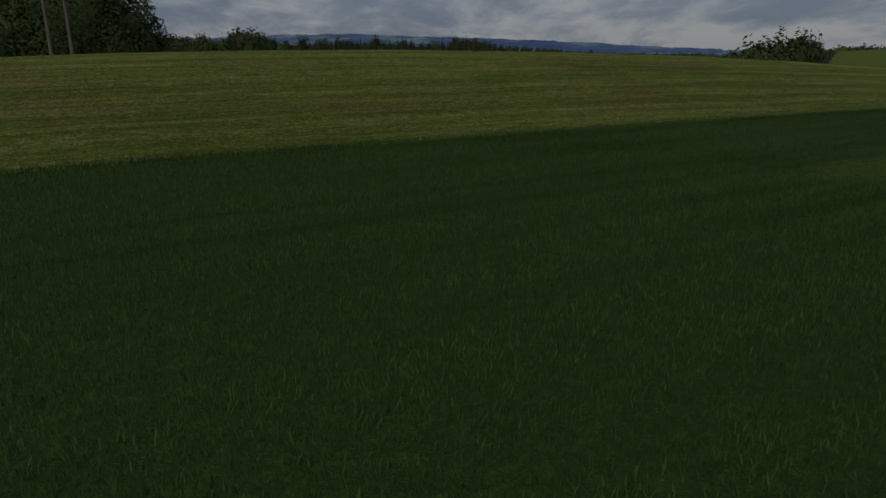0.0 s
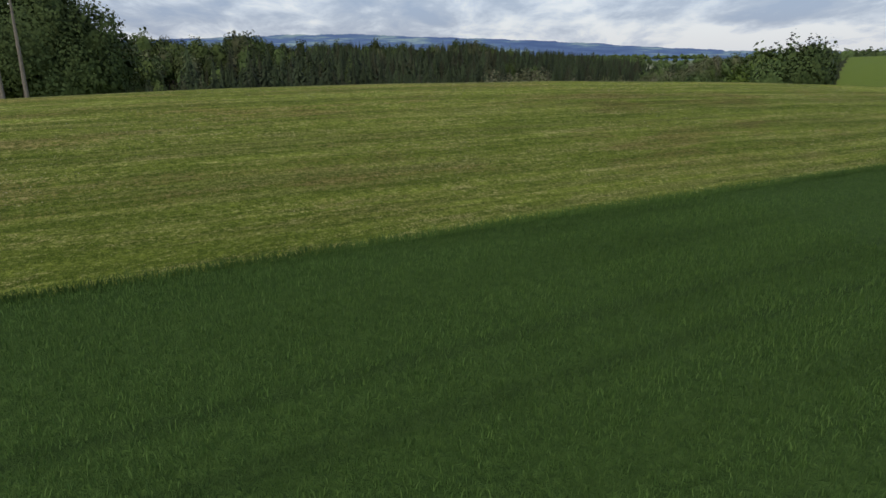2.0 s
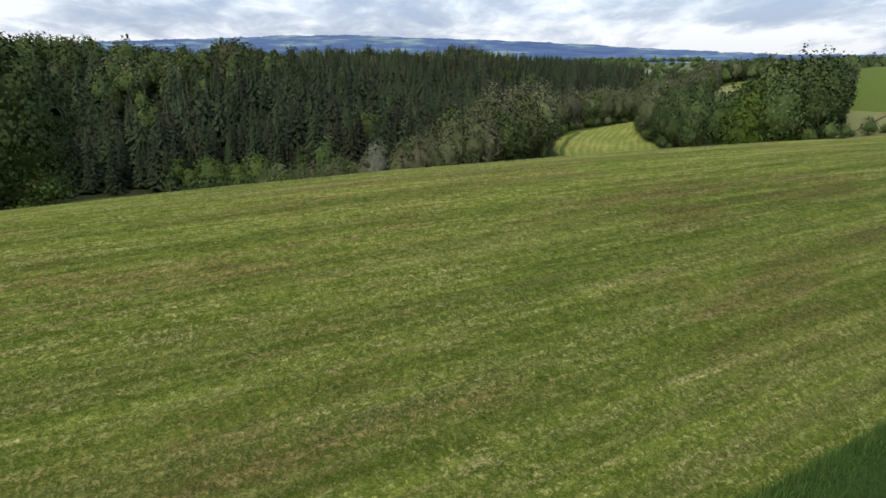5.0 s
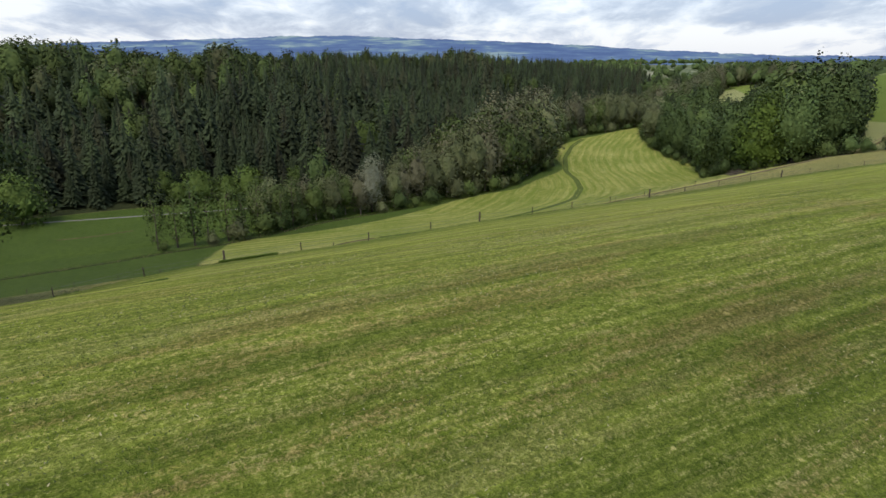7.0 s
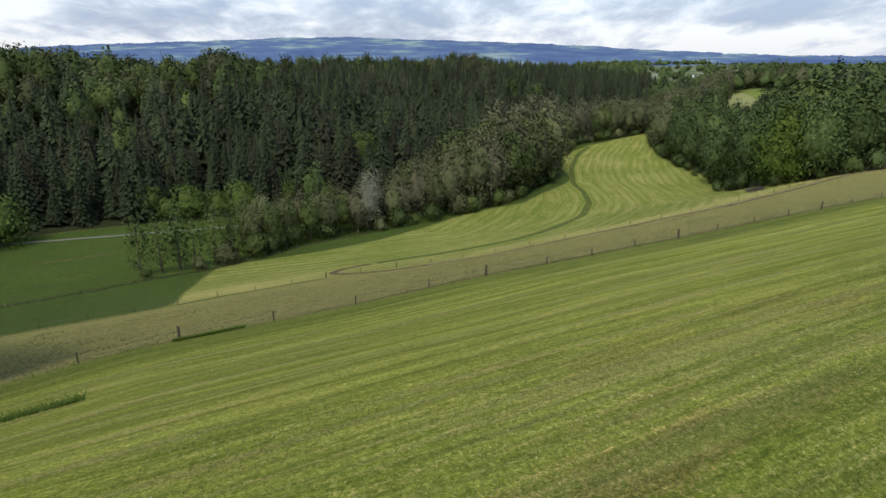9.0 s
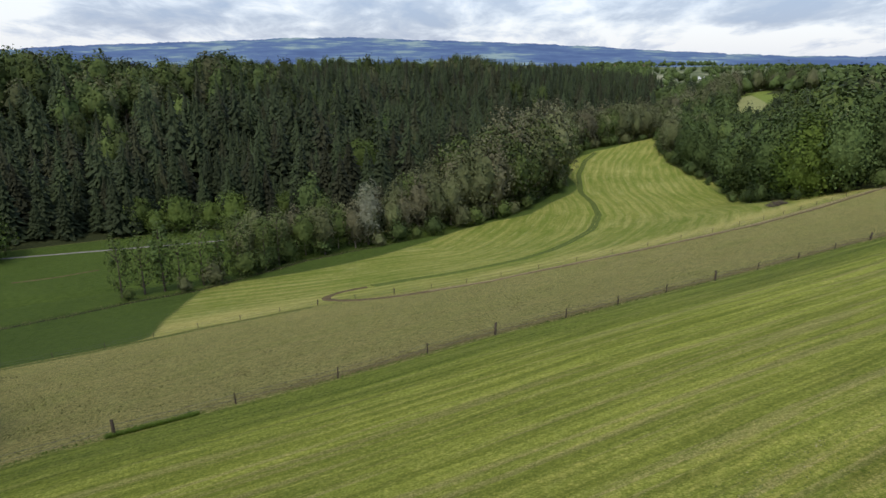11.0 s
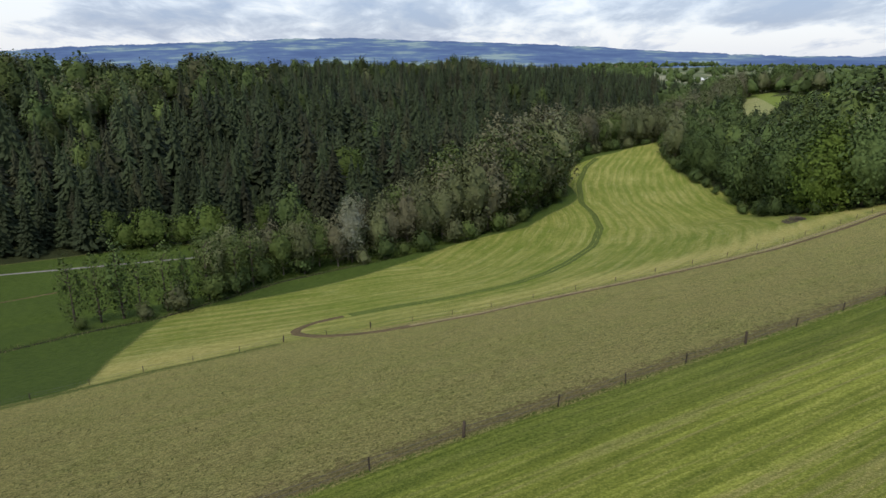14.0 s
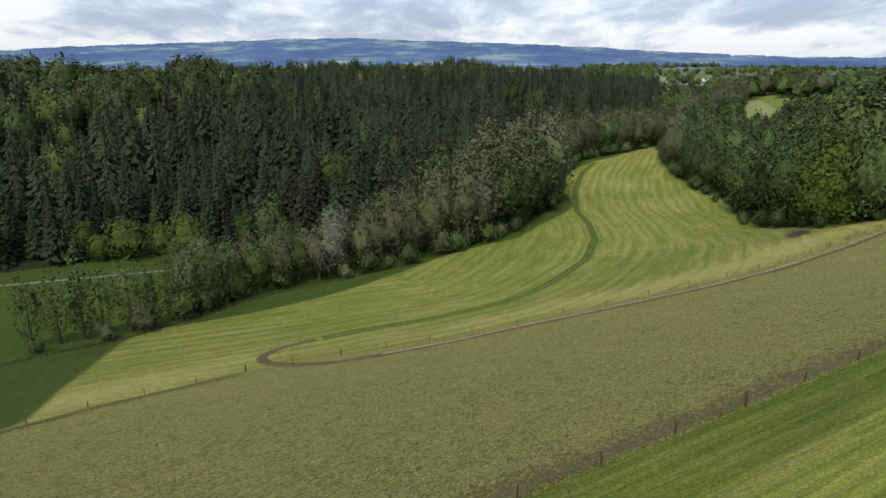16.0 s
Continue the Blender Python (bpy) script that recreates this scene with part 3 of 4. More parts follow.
def vertex_normals(v, t):
    n = np.cross(v[t[:, 1]] - v[t[:, 0]], v[t[:, 2]] - v[t[:, 0]])
    out = np.zeros_like(v)
    for k in range(3):
        np.add.at(out, t[:, k], n)
    return out / np.maximum(np.linalg.norm(out, axis=1), 1e-9)[:, None]


def faced(v, t, n):
    """Turns each triangle so that it faces the way its normals point."""
    g = np.cross(v[t[:, 1]] - v[t[:, 0]], v[t[:, 2]] - v[t[:, 0]])
    away = (g * n[t].sum(1)).sum(1) < 0
    t = t.copy()
    t[away] = t[away][:, [0, 2, 1]]
    return t


def unit(n):
    return n / np.maximum(np.linalg.norm(n, axis=-1), 1e-9)[..., None]


def joined(pieces):
    verts, tri, n = [], [], 0
    for v, t in pieces:
        verts.append(v), tri.append(np.asarray(t) + n)
        n += len(v)
    return np.concatenate(verts), np.concatenate(tri)


def spruce_parts(tall, wide, sprays, seed, bare=0.05, tiers=15, taper=0.8):
    """Trunk and needle crown of a spruce: slim drooping sprays in loose tiers round a dense middle."""
    rng = np.random.default_rng(seed)
    trunk = tube([(0, 0, -0.6), (0, 0, tall * 0.5), (0, 0, tall * 0.97)], [tall * 0.014, tall * 0.008, 0.03], 4)
    f = 1 - (1 - (np.arange(sprays) + rng.random(sprays)) / sprays * 0.998) ** 0.62
    a = np.arange(sprays) * 2.39996 + rng.uniform(-0.6, 0.6, sprays)
    arm = 1 + 0.22 * np.sin(a * 2 + rng.uniform(0, 6)) * rng.uniform(0.3, 1)
    tier = 1 + 0.22 * np.sin(f * tiers * 6.283 + 0.6 * np.sin(a))
    reach = wide * (1 - f) ** taper * rng.uniform(0.55, 1.16, sprays) * arm * tier + 0.18
    z = tall * (bare + (0.985 - bare) * f) + rng.normal(size=sprays) * 0.25
    half = 0.11 * reach + 0.12 + 26.0 / (sprays + 60)
    out = np.stack([np.cos(a), np.sin(a), 0 * a], 1)
    side = np.stack([-np.sin(a), np.cos(a), 0 * a], 1)
    up = np.array([0, 0, 1.0])
    root = out * (reach * 0.3)[:, None] + up * (z + reach * 0.16 + 0.3)[:, None]
    tip = out * reach[:, None] + up * (z - reach * rng.uniform(0.0, 0.34, sprays))[:, None]
    mid = out * (reach * 0.72)[:, None] + up * (z - 0.03 * reach)[:, None]
    drop = up * (half * rng.uniform(0.3, 1.3, sprays))[:, None]
    verts = np.stack([root, mid - side * half[:, None] - drop, tip, mid + side * half[:, None] - drop], 1).reshape(-1, 3)
    k = np.arange(sprays)[:, None] * 4
    tri = np.concatenate([k + [0, 1, 2], k + [0, 2, 3]])
    cone = tube([(0, 0, tall * bare), (0, 0, tall * 0.35), (0, 0, tall * 0.7), (0, 0, tall * 0.93)], [wide * 0.45, wide * 0.33, wide * 0.13, 0.03], 5)
    verts, tri = joined([(verts, tri), cone])
    nor = unit(unit(verts * [1, 1, 0] + [1e-4, 0, 0]) * 0.6 + [0, 0, 0.75] + rng.normal(size=verts.shape) * 0.22)
    return trunk, (verts, faced(verts, tri, nor), nor)


def clump(centre, radius, rng, around=7, rings=4):
    """A lumpy, closed mass: vertices, triangles and outward normals."""
    v, t = [(0, 0, 1.0)], []
    for k in range(1, rings):
        th = math.pi * k / rings
        for s in range(around):
            ph = 2 * math.pi * (s + 0.5 * (k % 2)) / around
            v.append((math.sin(th) * math.cos(ph), math.sin(th) * math.sin(ph), math.cos(th)))
    v.append((0, 0, -1.0))
    for s in range(around):
        t.append((0, 1 + s, 1 + (s + 1) % around))
        for k in range(rings - 2):
            a, b = 1 + k * around + s, 1 + k * around + (s + 1) % around
            t += [(a, a + around, b), (b, a + around, b + around)]
        t.append((len(v) - 1, len(v) - 2 - s, len(v) - 2 - (s + 1) % around))
    d = np.array(v)
    p = d * (radius * rng.uniform(0.8, 1.18, len(d)))[:, None] * [1, 1, 0.88] + centre
    return p, np.array(t), d


def broad_parts(tall, wide, leaves, seed, size=0.5, low=0.18, gaps=0.0, slim=1.0, limbs=True, flare=0.0, core=0.75, bumps=20, mesh=None):
    """Trunk with limbs, and a crown of small leaf sprays over one billowing, uneven mass."""
    rng = np.random.default_rng(seed)
    lean = rng.uniform(-0.04, 0.04, 2) * tall
    half = tall * (1 - low) / 2
    centre = np.array([lean[0] * 0.6, lean[1] * 0.6, tall * low + half])
    heads = unit(rng.normal(size=(bumps, 3)))
    gain = rng.uniform(0.3, 1.5, bumps)
    small = unit(rng.normal(size=(bumps * 6, 3)))

    def crown(d):
        """How far out the crown reaches each way, and how its surface faces there."""
        near = d @ heads.T
        best = near.argmax(1)
        swell = np.clip((near.max(1) - 0.80) / 0.2, 0, 1) ** 0.6 * gain[best]
        fine = np.clip(((d @ small.T).max(1) - 0.95) / 0.05, 0, 1)
        r = 0.58 + 0.44 * swell + 0.13 * fine
        zf = d[:, 2]
        girth = wide * (1 + flare * np.clip(0.2 - zf, 0, 1)) * (1 - 0.22 * np.clip(zf, 0, 1))
        p = np.stack([d[:, 0] * girth, d[:, 1] * girth, zf * half], 1) * r[:, None]
        return p, unit(d + (d - heads[best]) * 0.9)

    stems = [tube([(0, 0, -0.7), (lean[0] * 0.3, lean[1] * 0.3, tall * 0.3), (lean[0], lean[1], tall * 0.82)],
                  [tall * 0.018, tall * 0.012, tall * 0.003], 7 if limbs else 4)]
    if limbs:
        for h in heads[:14]:
            p = crown(h[None])[0][0] * 0.85 + centre
            base = np.array([lean[0] * 0.5, lean[1] * 0.5, max(0.12 * tall, min(0.75 * tall, p[2] - 0.16 * tall))])
            bow = (base + p) / 2 + [0, 0, -0.02 * tall]
            stems.append(tube([tuple(base), tuple(bow), tuple(p)], [tall * 0.007, tall * 0.0045, tall * 0.0015], 5))
    d = unit(rng.normal(size=(leaves, 3)))
    p, soft = crown(d)
    p = centre + p * (0.74 + 0.38 * rng.random(leaves) ** 0.9)[:, None]
    patchy = np.sin(p[:, 0] * 1.1 + 3) * np.sin(p[:, 1] * 1.2) * np.sin(p[:, 2] * 0.9 + 1)
    keep = (rng.random(leaves) > gaps * (1 + 1.2 * patchy)) & (p[:, 2] > 0.15)
    p, soft = p[keep], soft[keep]
    n = len(p)
    face = unit(soft + rng.normal(size=(n, 3)) * 0.55 + [0, 0, 0.2])
    a = unit(np.cross(face, rng.normal(size=(n, 3))))
    b = np.cross(face, a)
    s = (size * rng.uniform(0.55, 1.3, n))[:, None]
    quad = np.stack([p - a * s * 0.5, p + b * s * 0.48 - face * s * 0.1, p + a * s * 0.5 - face * s * 0.14, p - b * s * 0.48], 1).reshape(-1, 3)
    k = np.arange(n)[:, None] * 4
    tri = np.concatenate([k + [0, 1, 2], k + [0, 2, 3]])
    nor = np.repeat(unit(soft + 0.28 * rng.normal(size=(n, 3)) + [0, 0, 0.4]), 4, 0)
    if core:
        v, t, d = clump(np.zeros(3), 1.0, rng, *(mesh or ((24, 15) if limbs else (11, 7))))
        d = unit(d)
        p, soft = crown(d)
        quad, tri = joined([(quad, tri), (centre + p * core, t)])
        nor = np.concatenate([nor, unit(soft + [0, 0, 0.35])])
    return joined(stems), (quad, faced(quad, tri, nor), nor)


def tree_kind(name, parts, bark, leaf):
    """Meshes for a kind of tree: trunk and crown."""
    (tv, tt), (cv, ct, cn) = parts
    return mesh_np(name + "_trunk", tv, tt, bark), mesh_np(name + "_crown", cv, ct, leaf, None, cn)


def plant(name, kind, x, y, size, turn, label, category="tree", group="", sink=0.1):
    """One tree as a thing of its own, with trunk and crown."""
    root = new(name)
    root.empty_display_size = 0.5
    root.matrix_basis = pose(x, y, z_at(x, y) - sink, 0, 0, turn) @ Matrix.Diagonal((size * random.uniform(0.92, 1.08), size * random.uniform(0.92, 1.08), size, 1))
    for part_name, me in zip(("trunk", "crown"), kind):
        ob = new(part_name, me)
        ob.parent = root
    return tagged(root, label, category, group)


def grove(name, templates, mats, x, y, size, label, seed, category="forest"):
    """Many trees joined in one mesh: each place takes one of the templates (verts, tris, slot per tri)."""
    rng = np.random.default_rng(seed)
    which = rng.integers(0, len(templates), len(x))
    z = height(x, y) - 0.2
    turn = rng.uniform(0, 2 * math.pi, len(x))
    verts, tri, nors, slots, tones, base = [], [], [], [], [], 0
    for k, (tv, tt, tn, ts) in enumerate(templates):
        me = np.where(which == k)[0]
        if not len(me):
            continue
        c, s = np.cos(turn[me])[:, None], np.sin(turn[me])[:, None]
        sz = size[me][:, None]
        wide = sz * rng.uniform(0.85, 1.15, len(me))[:, None]
        vx = (tv[None, :, 0] * c - tv[None, :, 1] * s) * wide + x[me][:, None]
        vy = (tv[None, :, 0] * s + tv[None, :, 1] * c) * wide + y[me][:, None]
        vz = tv[None, :, 2] * sz + z[me][:, None]
        verts.append(np.stack([vx, vy, vz], -1).reshape(-1, 3))
        nors.append(np.stack([tn[None, :, 0] * c - tn[None, :, 1] * s, tn[None, :, 0] * s + tn[None, :, 1] * c, tn[None, :, 2] + 0 * c], -1).reshape(-1, 3))
        tri.append((tt[None] + (np.arange(len(me)) * len(tv))[:, None, None]).reshape(-1, 3) + base)
        slots.append(np.tile(ts, len(me)))
        tones.append(np.repeat(np.clip(rng.normal(0, 0.27, len(me)), -0.42, 0.6), len(tv)))
        base += len(me) * len(tv)
    thing = new(name, mesh_np(name, np.concatenate(verts), np.concatenate(tri), mats, np.concatenate(slots), np.concatenate(nors)))
    layer = thing.data.attributes.new("tone", "FLOAT", "POINT")
    layer.data.foreach_set("value", np.concatenate(tones).astype(np.float32))
    return tagged(thing, label, category, kind="stuff")


def template(parts, trunk_slot, leaf_slot):
    (tv, tt), (cv, ct, cn) = parts
    v, t = joined([(tv, tt), (cv, ct)])
    return v, t, np.concatenate([vertex_normals(tv, tt), cn]), np.r_[np.full(len(tt), trunk_slot), np.full(len(ct), leaf_slot)]


def jittered(rng, x0, x1, y0, y1, step):
    gx, gy = np.meshgrid(np.arange(x0, x1, step), np.arange(y0, y1, step))
    gx = gx.ravel() + rng.uniform(-0.45, 0.45, gx.size) * step
    gy = gy.ravel() + rng.uniform(-0.45, 0.45, gy.size) * step
    return gx, gy


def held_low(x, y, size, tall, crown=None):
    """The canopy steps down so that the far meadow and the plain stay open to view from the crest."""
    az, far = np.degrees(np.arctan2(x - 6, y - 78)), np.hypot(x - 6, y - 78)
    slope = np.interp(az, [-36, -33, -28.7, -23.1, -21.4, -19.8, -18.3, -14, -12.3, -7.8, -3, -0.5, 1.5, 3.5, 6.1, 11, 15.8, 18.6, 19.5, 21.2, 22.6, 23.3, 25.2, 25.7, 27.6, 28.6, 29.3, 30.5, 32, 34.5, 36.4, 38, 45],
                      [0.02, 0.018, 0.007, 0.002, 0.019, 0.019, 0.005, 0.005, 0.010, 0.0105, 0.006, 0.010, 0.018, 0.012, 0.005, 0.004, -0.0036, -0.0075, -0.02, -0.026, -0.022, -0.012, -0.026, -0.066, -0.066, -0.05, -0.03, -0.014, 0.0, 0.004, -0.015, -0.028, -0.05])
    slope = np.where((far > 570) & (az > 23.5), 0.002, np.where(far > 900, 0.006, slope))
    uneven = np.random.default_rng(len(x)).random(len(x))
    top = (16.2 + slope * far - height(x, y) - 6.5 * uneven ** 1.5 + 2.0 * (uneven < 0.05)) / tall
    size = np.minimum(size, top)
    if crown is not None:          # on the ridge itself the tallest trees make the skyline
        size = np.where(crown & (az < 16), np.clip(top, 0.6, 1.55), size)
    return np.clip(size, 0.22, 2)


rng = np.random.default_rng(11)
SPRUCES = [tree_kind("spruce", spruce_parts(24, 4.6 + 0.4 * k, 760, 40 + k, 0.03 + 0.04 * k, 17 + k, 1.0 + 0.06 * k), BARK, (SPRUCE, SPRUCE_YOUNG, SPRUCE, SPRUCE_OLD)[k]) for k in range(4)]

# the forest on the far side: places first, then the front rows as trees of their own
fx, fy = jittered(rng, -420, 330, 110, 760, 7.3)
fb, fr = along(fx, fy, STREAM)
ff = 42 * smooth((-30 - fx) / 60) + 14
fi = -along(fx, fy, WOOD)[0]
deep = fb - ff
ok = (deep > 0) & (deep < 330) & (fi < -8) & (np.abs(fx) < 0.78 * fy + 15)
ok &= (deep < 180) | (rng.random(len(fx)) < 0.15)
fx, fy, deep, fb = fx[ok], fy[ok], deep[ok], fb[ok]
leafy = rng.random(len(fx)) < 0.012 + 0.08 * smooth((deep - 110) / 60) + 0.75 * smooth((deep - 75) / 50) * smooth((-75 - fx) / 50)
for bx, by, br in ((-185, 365, 55), (-135, 420, 40), (-57, 590, 60), (-66, 395, 16), (-40, 350, 11), (-20, 330, 9), (-225, 410, 45), (60, 520, 18), (-120, 300, 9), (20, 600, 30)):
    leafy |= (np.hypot(fx - bx, (fy - by) * 0.8) < br) & (rng.random(len(fx)) < 0.62)
# broad crowns stand wider apart
spare = leafy & (rng.random(len(fx)) < 0.4)
fx, fy, deep, leafy = fx[~spare], fy[~spare], deep[~spare], leafy[~spare]
near_front = (deep < 22) & ~leafy
for x, y in zip(fx[near_front][:260], fy[near_front][:260]):
    plant("spruce_tree", random.choice(SPRUCES), x, y, random.uniform(0.55, 1.12), random.uniform(0, 360),
          "tall dark green spruce at the forest's edge", group="spruces along the forest edge")
rest = ~near_front & ~leafy
templates = [template(spruce_parts(23, 4.9 + 0.4 * k, 180, 70 + k, 0.1, 10 + k, 1.05), 0, 1 + (0, 1, 0, 2, 0)[k]) for k in range(5)]
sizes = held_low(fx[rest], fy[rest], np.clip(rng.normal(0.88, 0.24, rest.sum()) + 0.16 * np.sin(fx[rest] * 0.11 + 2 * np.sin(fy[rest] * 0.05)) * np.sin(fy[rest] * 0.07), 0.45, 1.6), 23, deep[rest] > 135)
grove("spruce_forest", templates, [BARK, SPRUCE, SPRUCE_YOUNG, SPRUCE_OLD], fx[rest], fy[rest], sizes, "dense dark spruce forest covering the far valley side", 3)
templates = [template(broad_parts(20, 4.9, 430, 90 + k, 1.02, 0.18, limbs=False, core=0.72, bumps=18), 0, 1 + (0, 1, 2, 0, 1, 0)[k]) for k in range(6)]
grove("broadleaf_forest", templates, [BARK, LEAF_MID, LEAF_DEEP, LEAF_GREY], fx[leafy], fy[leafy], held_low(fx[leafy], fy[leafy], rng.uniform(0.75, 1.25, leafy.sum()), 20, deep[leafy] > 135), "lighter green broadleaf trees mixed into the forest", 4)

# the wood on the spur
wx, wy = jittered(rng, 85, 420, 190, 720, 8.0)
wi = -along(wx, wy, WOOD)[0]
ok = (wi > 2) & (wi < 122) & ((wx < 0.695 * wy - 27) | (wy > 430)) & (wx < 0.76 * wy + 15) & (np.hypot(wx - 288, wy - 402) > 50) & (((wx - MX) / 46) ** 2 + ((wy - MY) / 85) ** 2 > 1)
wx, wy, wi = wx[ok], wy[ok], wi[ok]
SPUR_LEAF = (LEAF_DEEP, LEAF_DEEP, LEAF_MID, LEAF_DEEP, LEAF_DEEP)
MIDS = [tree_kind("broadleaf", broad_parts(16, 5.0, 3000, 20 + k, 0.58, 0.03, flare=0.12, core=0.7, bumps=34, mesh=(18, 11)), BARK, SPUR_LEAF[k]) for k in range(5)]
front = (wi < 13) & (wy < 430)
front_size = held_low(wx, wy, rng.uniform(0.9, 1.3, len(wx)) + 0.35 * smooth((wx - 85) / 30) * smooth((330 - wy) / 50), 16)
for x, y, k in zip(wx[front], wy[front], front_size[front]):
    plant("broadleaf_tree", random.choice(MIDS), x, y, k, random.uniform(0, 360),
          "leafy deep green tree at the meadow's edge", group="trees along the wooded spur")
templates = [template(broad_parts(18, 4.8, 460, 120 + k, 0.98, 0.08, limbs=False, core=0.72, bumps=20), 0, 1 + (0, 1, 0, 1, 2, 1, 1)[k]) for k in range(7)] + [template(broad_parts(19, 3.8, 420, 133, 0.95, 0.05, limbs=False, core=0.72, bumps=16), 0, 4)]
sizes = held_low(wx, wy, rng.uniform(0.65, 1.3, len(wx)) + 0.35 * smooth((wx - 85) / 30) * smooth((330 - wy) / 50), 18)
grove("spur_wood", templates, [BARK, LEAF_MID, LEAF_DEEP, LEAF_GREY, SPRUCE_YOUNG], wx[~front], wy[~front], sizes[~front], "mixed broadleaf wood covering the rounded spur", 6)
LIME = tree_kind("lime_tree", broad_parts(15, 5.8, 5200, 66, 0.54, 0.02, flare=0.2, core=0.7, bumps=36, mesh=(34, 22)), BARK, LEAF_LIME)
plant("lime_tree", LIME, 107, 236, 1.42, 30, "broad bright green tree at the corner of the wood")

# trees along the stream
GREYS = [tree_kind("stream_tree", broad_parts(18, 4.3 + 0.3 * k, 1500, 30 + k, 0.62, 0.05, 0.06, core=0.66, bumps=32, mesh=(16, 10)), BARK_PALE, (LEAF_GREY, LEAF_RUST, LEAF_MID, LEAF_GREY)[k]) for k in range(4)]
SHRUBS = [tree_kind("shrub", broad_parts(7, 3.6, 620, 50 + k, 0.5, 0.0, core=0.64, bumps=22, mesh=(12, 8)), BARK, (LEAF_MID, LEAF_GREY, LEAF_DEEP)[k]) for k in range(3)]


def on_line(line, run):
    for (ax, ay), (bx, by) in zip(line, line[1:]):
        size = math.hypot(bx - ax, by - ay)
        if run <= size:
            k = run / size
            return ax + (bx - ax) * k, ay + (by - ay) * k, -(by - ay) / size, (bx - ax) / size
        run -= size
    return *line[-1], 0, 1


# brush along the foot of the wood
random.seed(12)
run = 520
while run < 905:
    x, y, nx, ny = on_line(WOOD, run)
    off = random.uniform(-3.0, 1.0)
    plant("shrub", random.choice((SHRUBS[0], SHRUBS[2], SHRUBS[2])), x - nx * off, y - ny * off, random.uniform(0.3, 0.95), random.uniform(0, 360),
          "low bushy green shrub at the foot of the wood", "shrub", "shrubs along the wood")
    run += random.uniform(2.6, 7.5)

random.seed(4)
run = 396
while run < 960:
    x, y, nx, ny = on_line(STREAM, run)
    tallness = 0.78 + 0.92 * float(smooth((x + 20) / 50)) - 0.42 * float(smooth((y - 330) / 60))
    for off in (random.uniform(1, 6), random.uniform(7, 15)):
        plant("stream_tree", random.choice(GREYS), x + nx * off, y + ny * off, tallness * random.uniform(0.8, 1.1), random.uniform(0, 360),
              "slender olive-grey tree in thin spring leaf by the stream", group="trees along the stream")
    if random.random() < 0.9:
        off = random.uniform(-3.5, 2)
        plant("shrub", random.choice(SHRUBS), x + nx * off, y + ny * off, random.uniform(0.55, 1.2), random.uniform(0, 360),
              "bushy green shrub on the stream bank", "shrub", "shrubs along the stream")
    run += random.uniform(4.6, 7.6)

for x, y, k in ((126, 392, 1.25), (129, 404, 1.35), (133, 414, 1.2)):
    plant("stream_tree", GREYS[int(x) % 3], x, y, k, 31 * x, "tall olive-grey tree at the far tip of the wood", group="trees along the stream")

# single trees
WHITE = tree_kind("blossom_tree", broad_parts(19, 4.4, 2600, 61, 0.55, 0.05, 0.06, core=0.66, bumps=30), BARK, BLOSSOM)
FRESH = tree_kind("fresh_tree", broad_parts(13, 5.2, 2200, 62, 0.56, 0.0, 0.12, flare=0.2, core=0.6, bumps=26), BARK, LEAF_FRESH)
plant("blossom_tree", WHITE, -21.5, 241, 1.0, 20, "tree in white blossom beside the stream")
THIN = [tree_kind("thin_tree", broad_parts(19, 3.9 - 0.9 * k, 1000, 57 + k, 0.62, 0.14 - 0.09 * k, 0.3 - 0.25 * k, core=0.0, bumps=14), BARK, (LEAF_MID, LEAF_DEEP)[k]) for k in range(2)]
plant("stream_tree", THIN[0], -75, 196, 0.85, 50, "thin bare-stemmed tree standing by the stream", group="trees along the stream")
plant("stream_tree", THIN[1], -66.5, 200, 0.92, 150, "slender dark-stemmed tree on the stream bank", group="trees along the stream")
for x, y, k, o in ((-70.5, 198, 0.85, 0), (-63, 201, 0.8, 0), (-58.5, 204, 0.9, 0), (-55, 207, 0.7, 1), (-52, 212, 0.95, 0), (-46, 215, 0.8, 0), (-44, 221, 0.9, 0)):
    plant("stream_tree", THIN[o], x, y, k, 57 * x, "thin many-stemmed tree in sparse leaf on the stream bank", group="trees along the stream")
for x, y, k in ((-61, 198.5, 0.6), (-55.5, 203.5, 0.95), (-47, 216, 0.9), (-72, 193, 0.45)):
    plant("shrub", SHRUBS[int(-x) % 3], x, y, k, 41 * x, "bushy green shrub on the stream bank", "shrub", "shrubs along the stream")
plant("shrub", SHRUBS[0], -50, 211, 1.1, 0, "wide low green bush on the stream bank", "shrub", "shrubs along the stream")
for x, y, k in ((-131, 226, 1.45), (-93, 256, 0.7), (-60, 258, 0.75), (-86, 258, 1.05), (-68, 260, 1.1), (-100, 258, 1.0), (-52, 262, 0.9), (-77, 262, 0.8), (-30, 300, 1.4)):
    plant("fresh_tree", FRESH, x, y, k, 40 * x, "fresh yellow-green tree in front of the dark forest", group="fresh green trees")

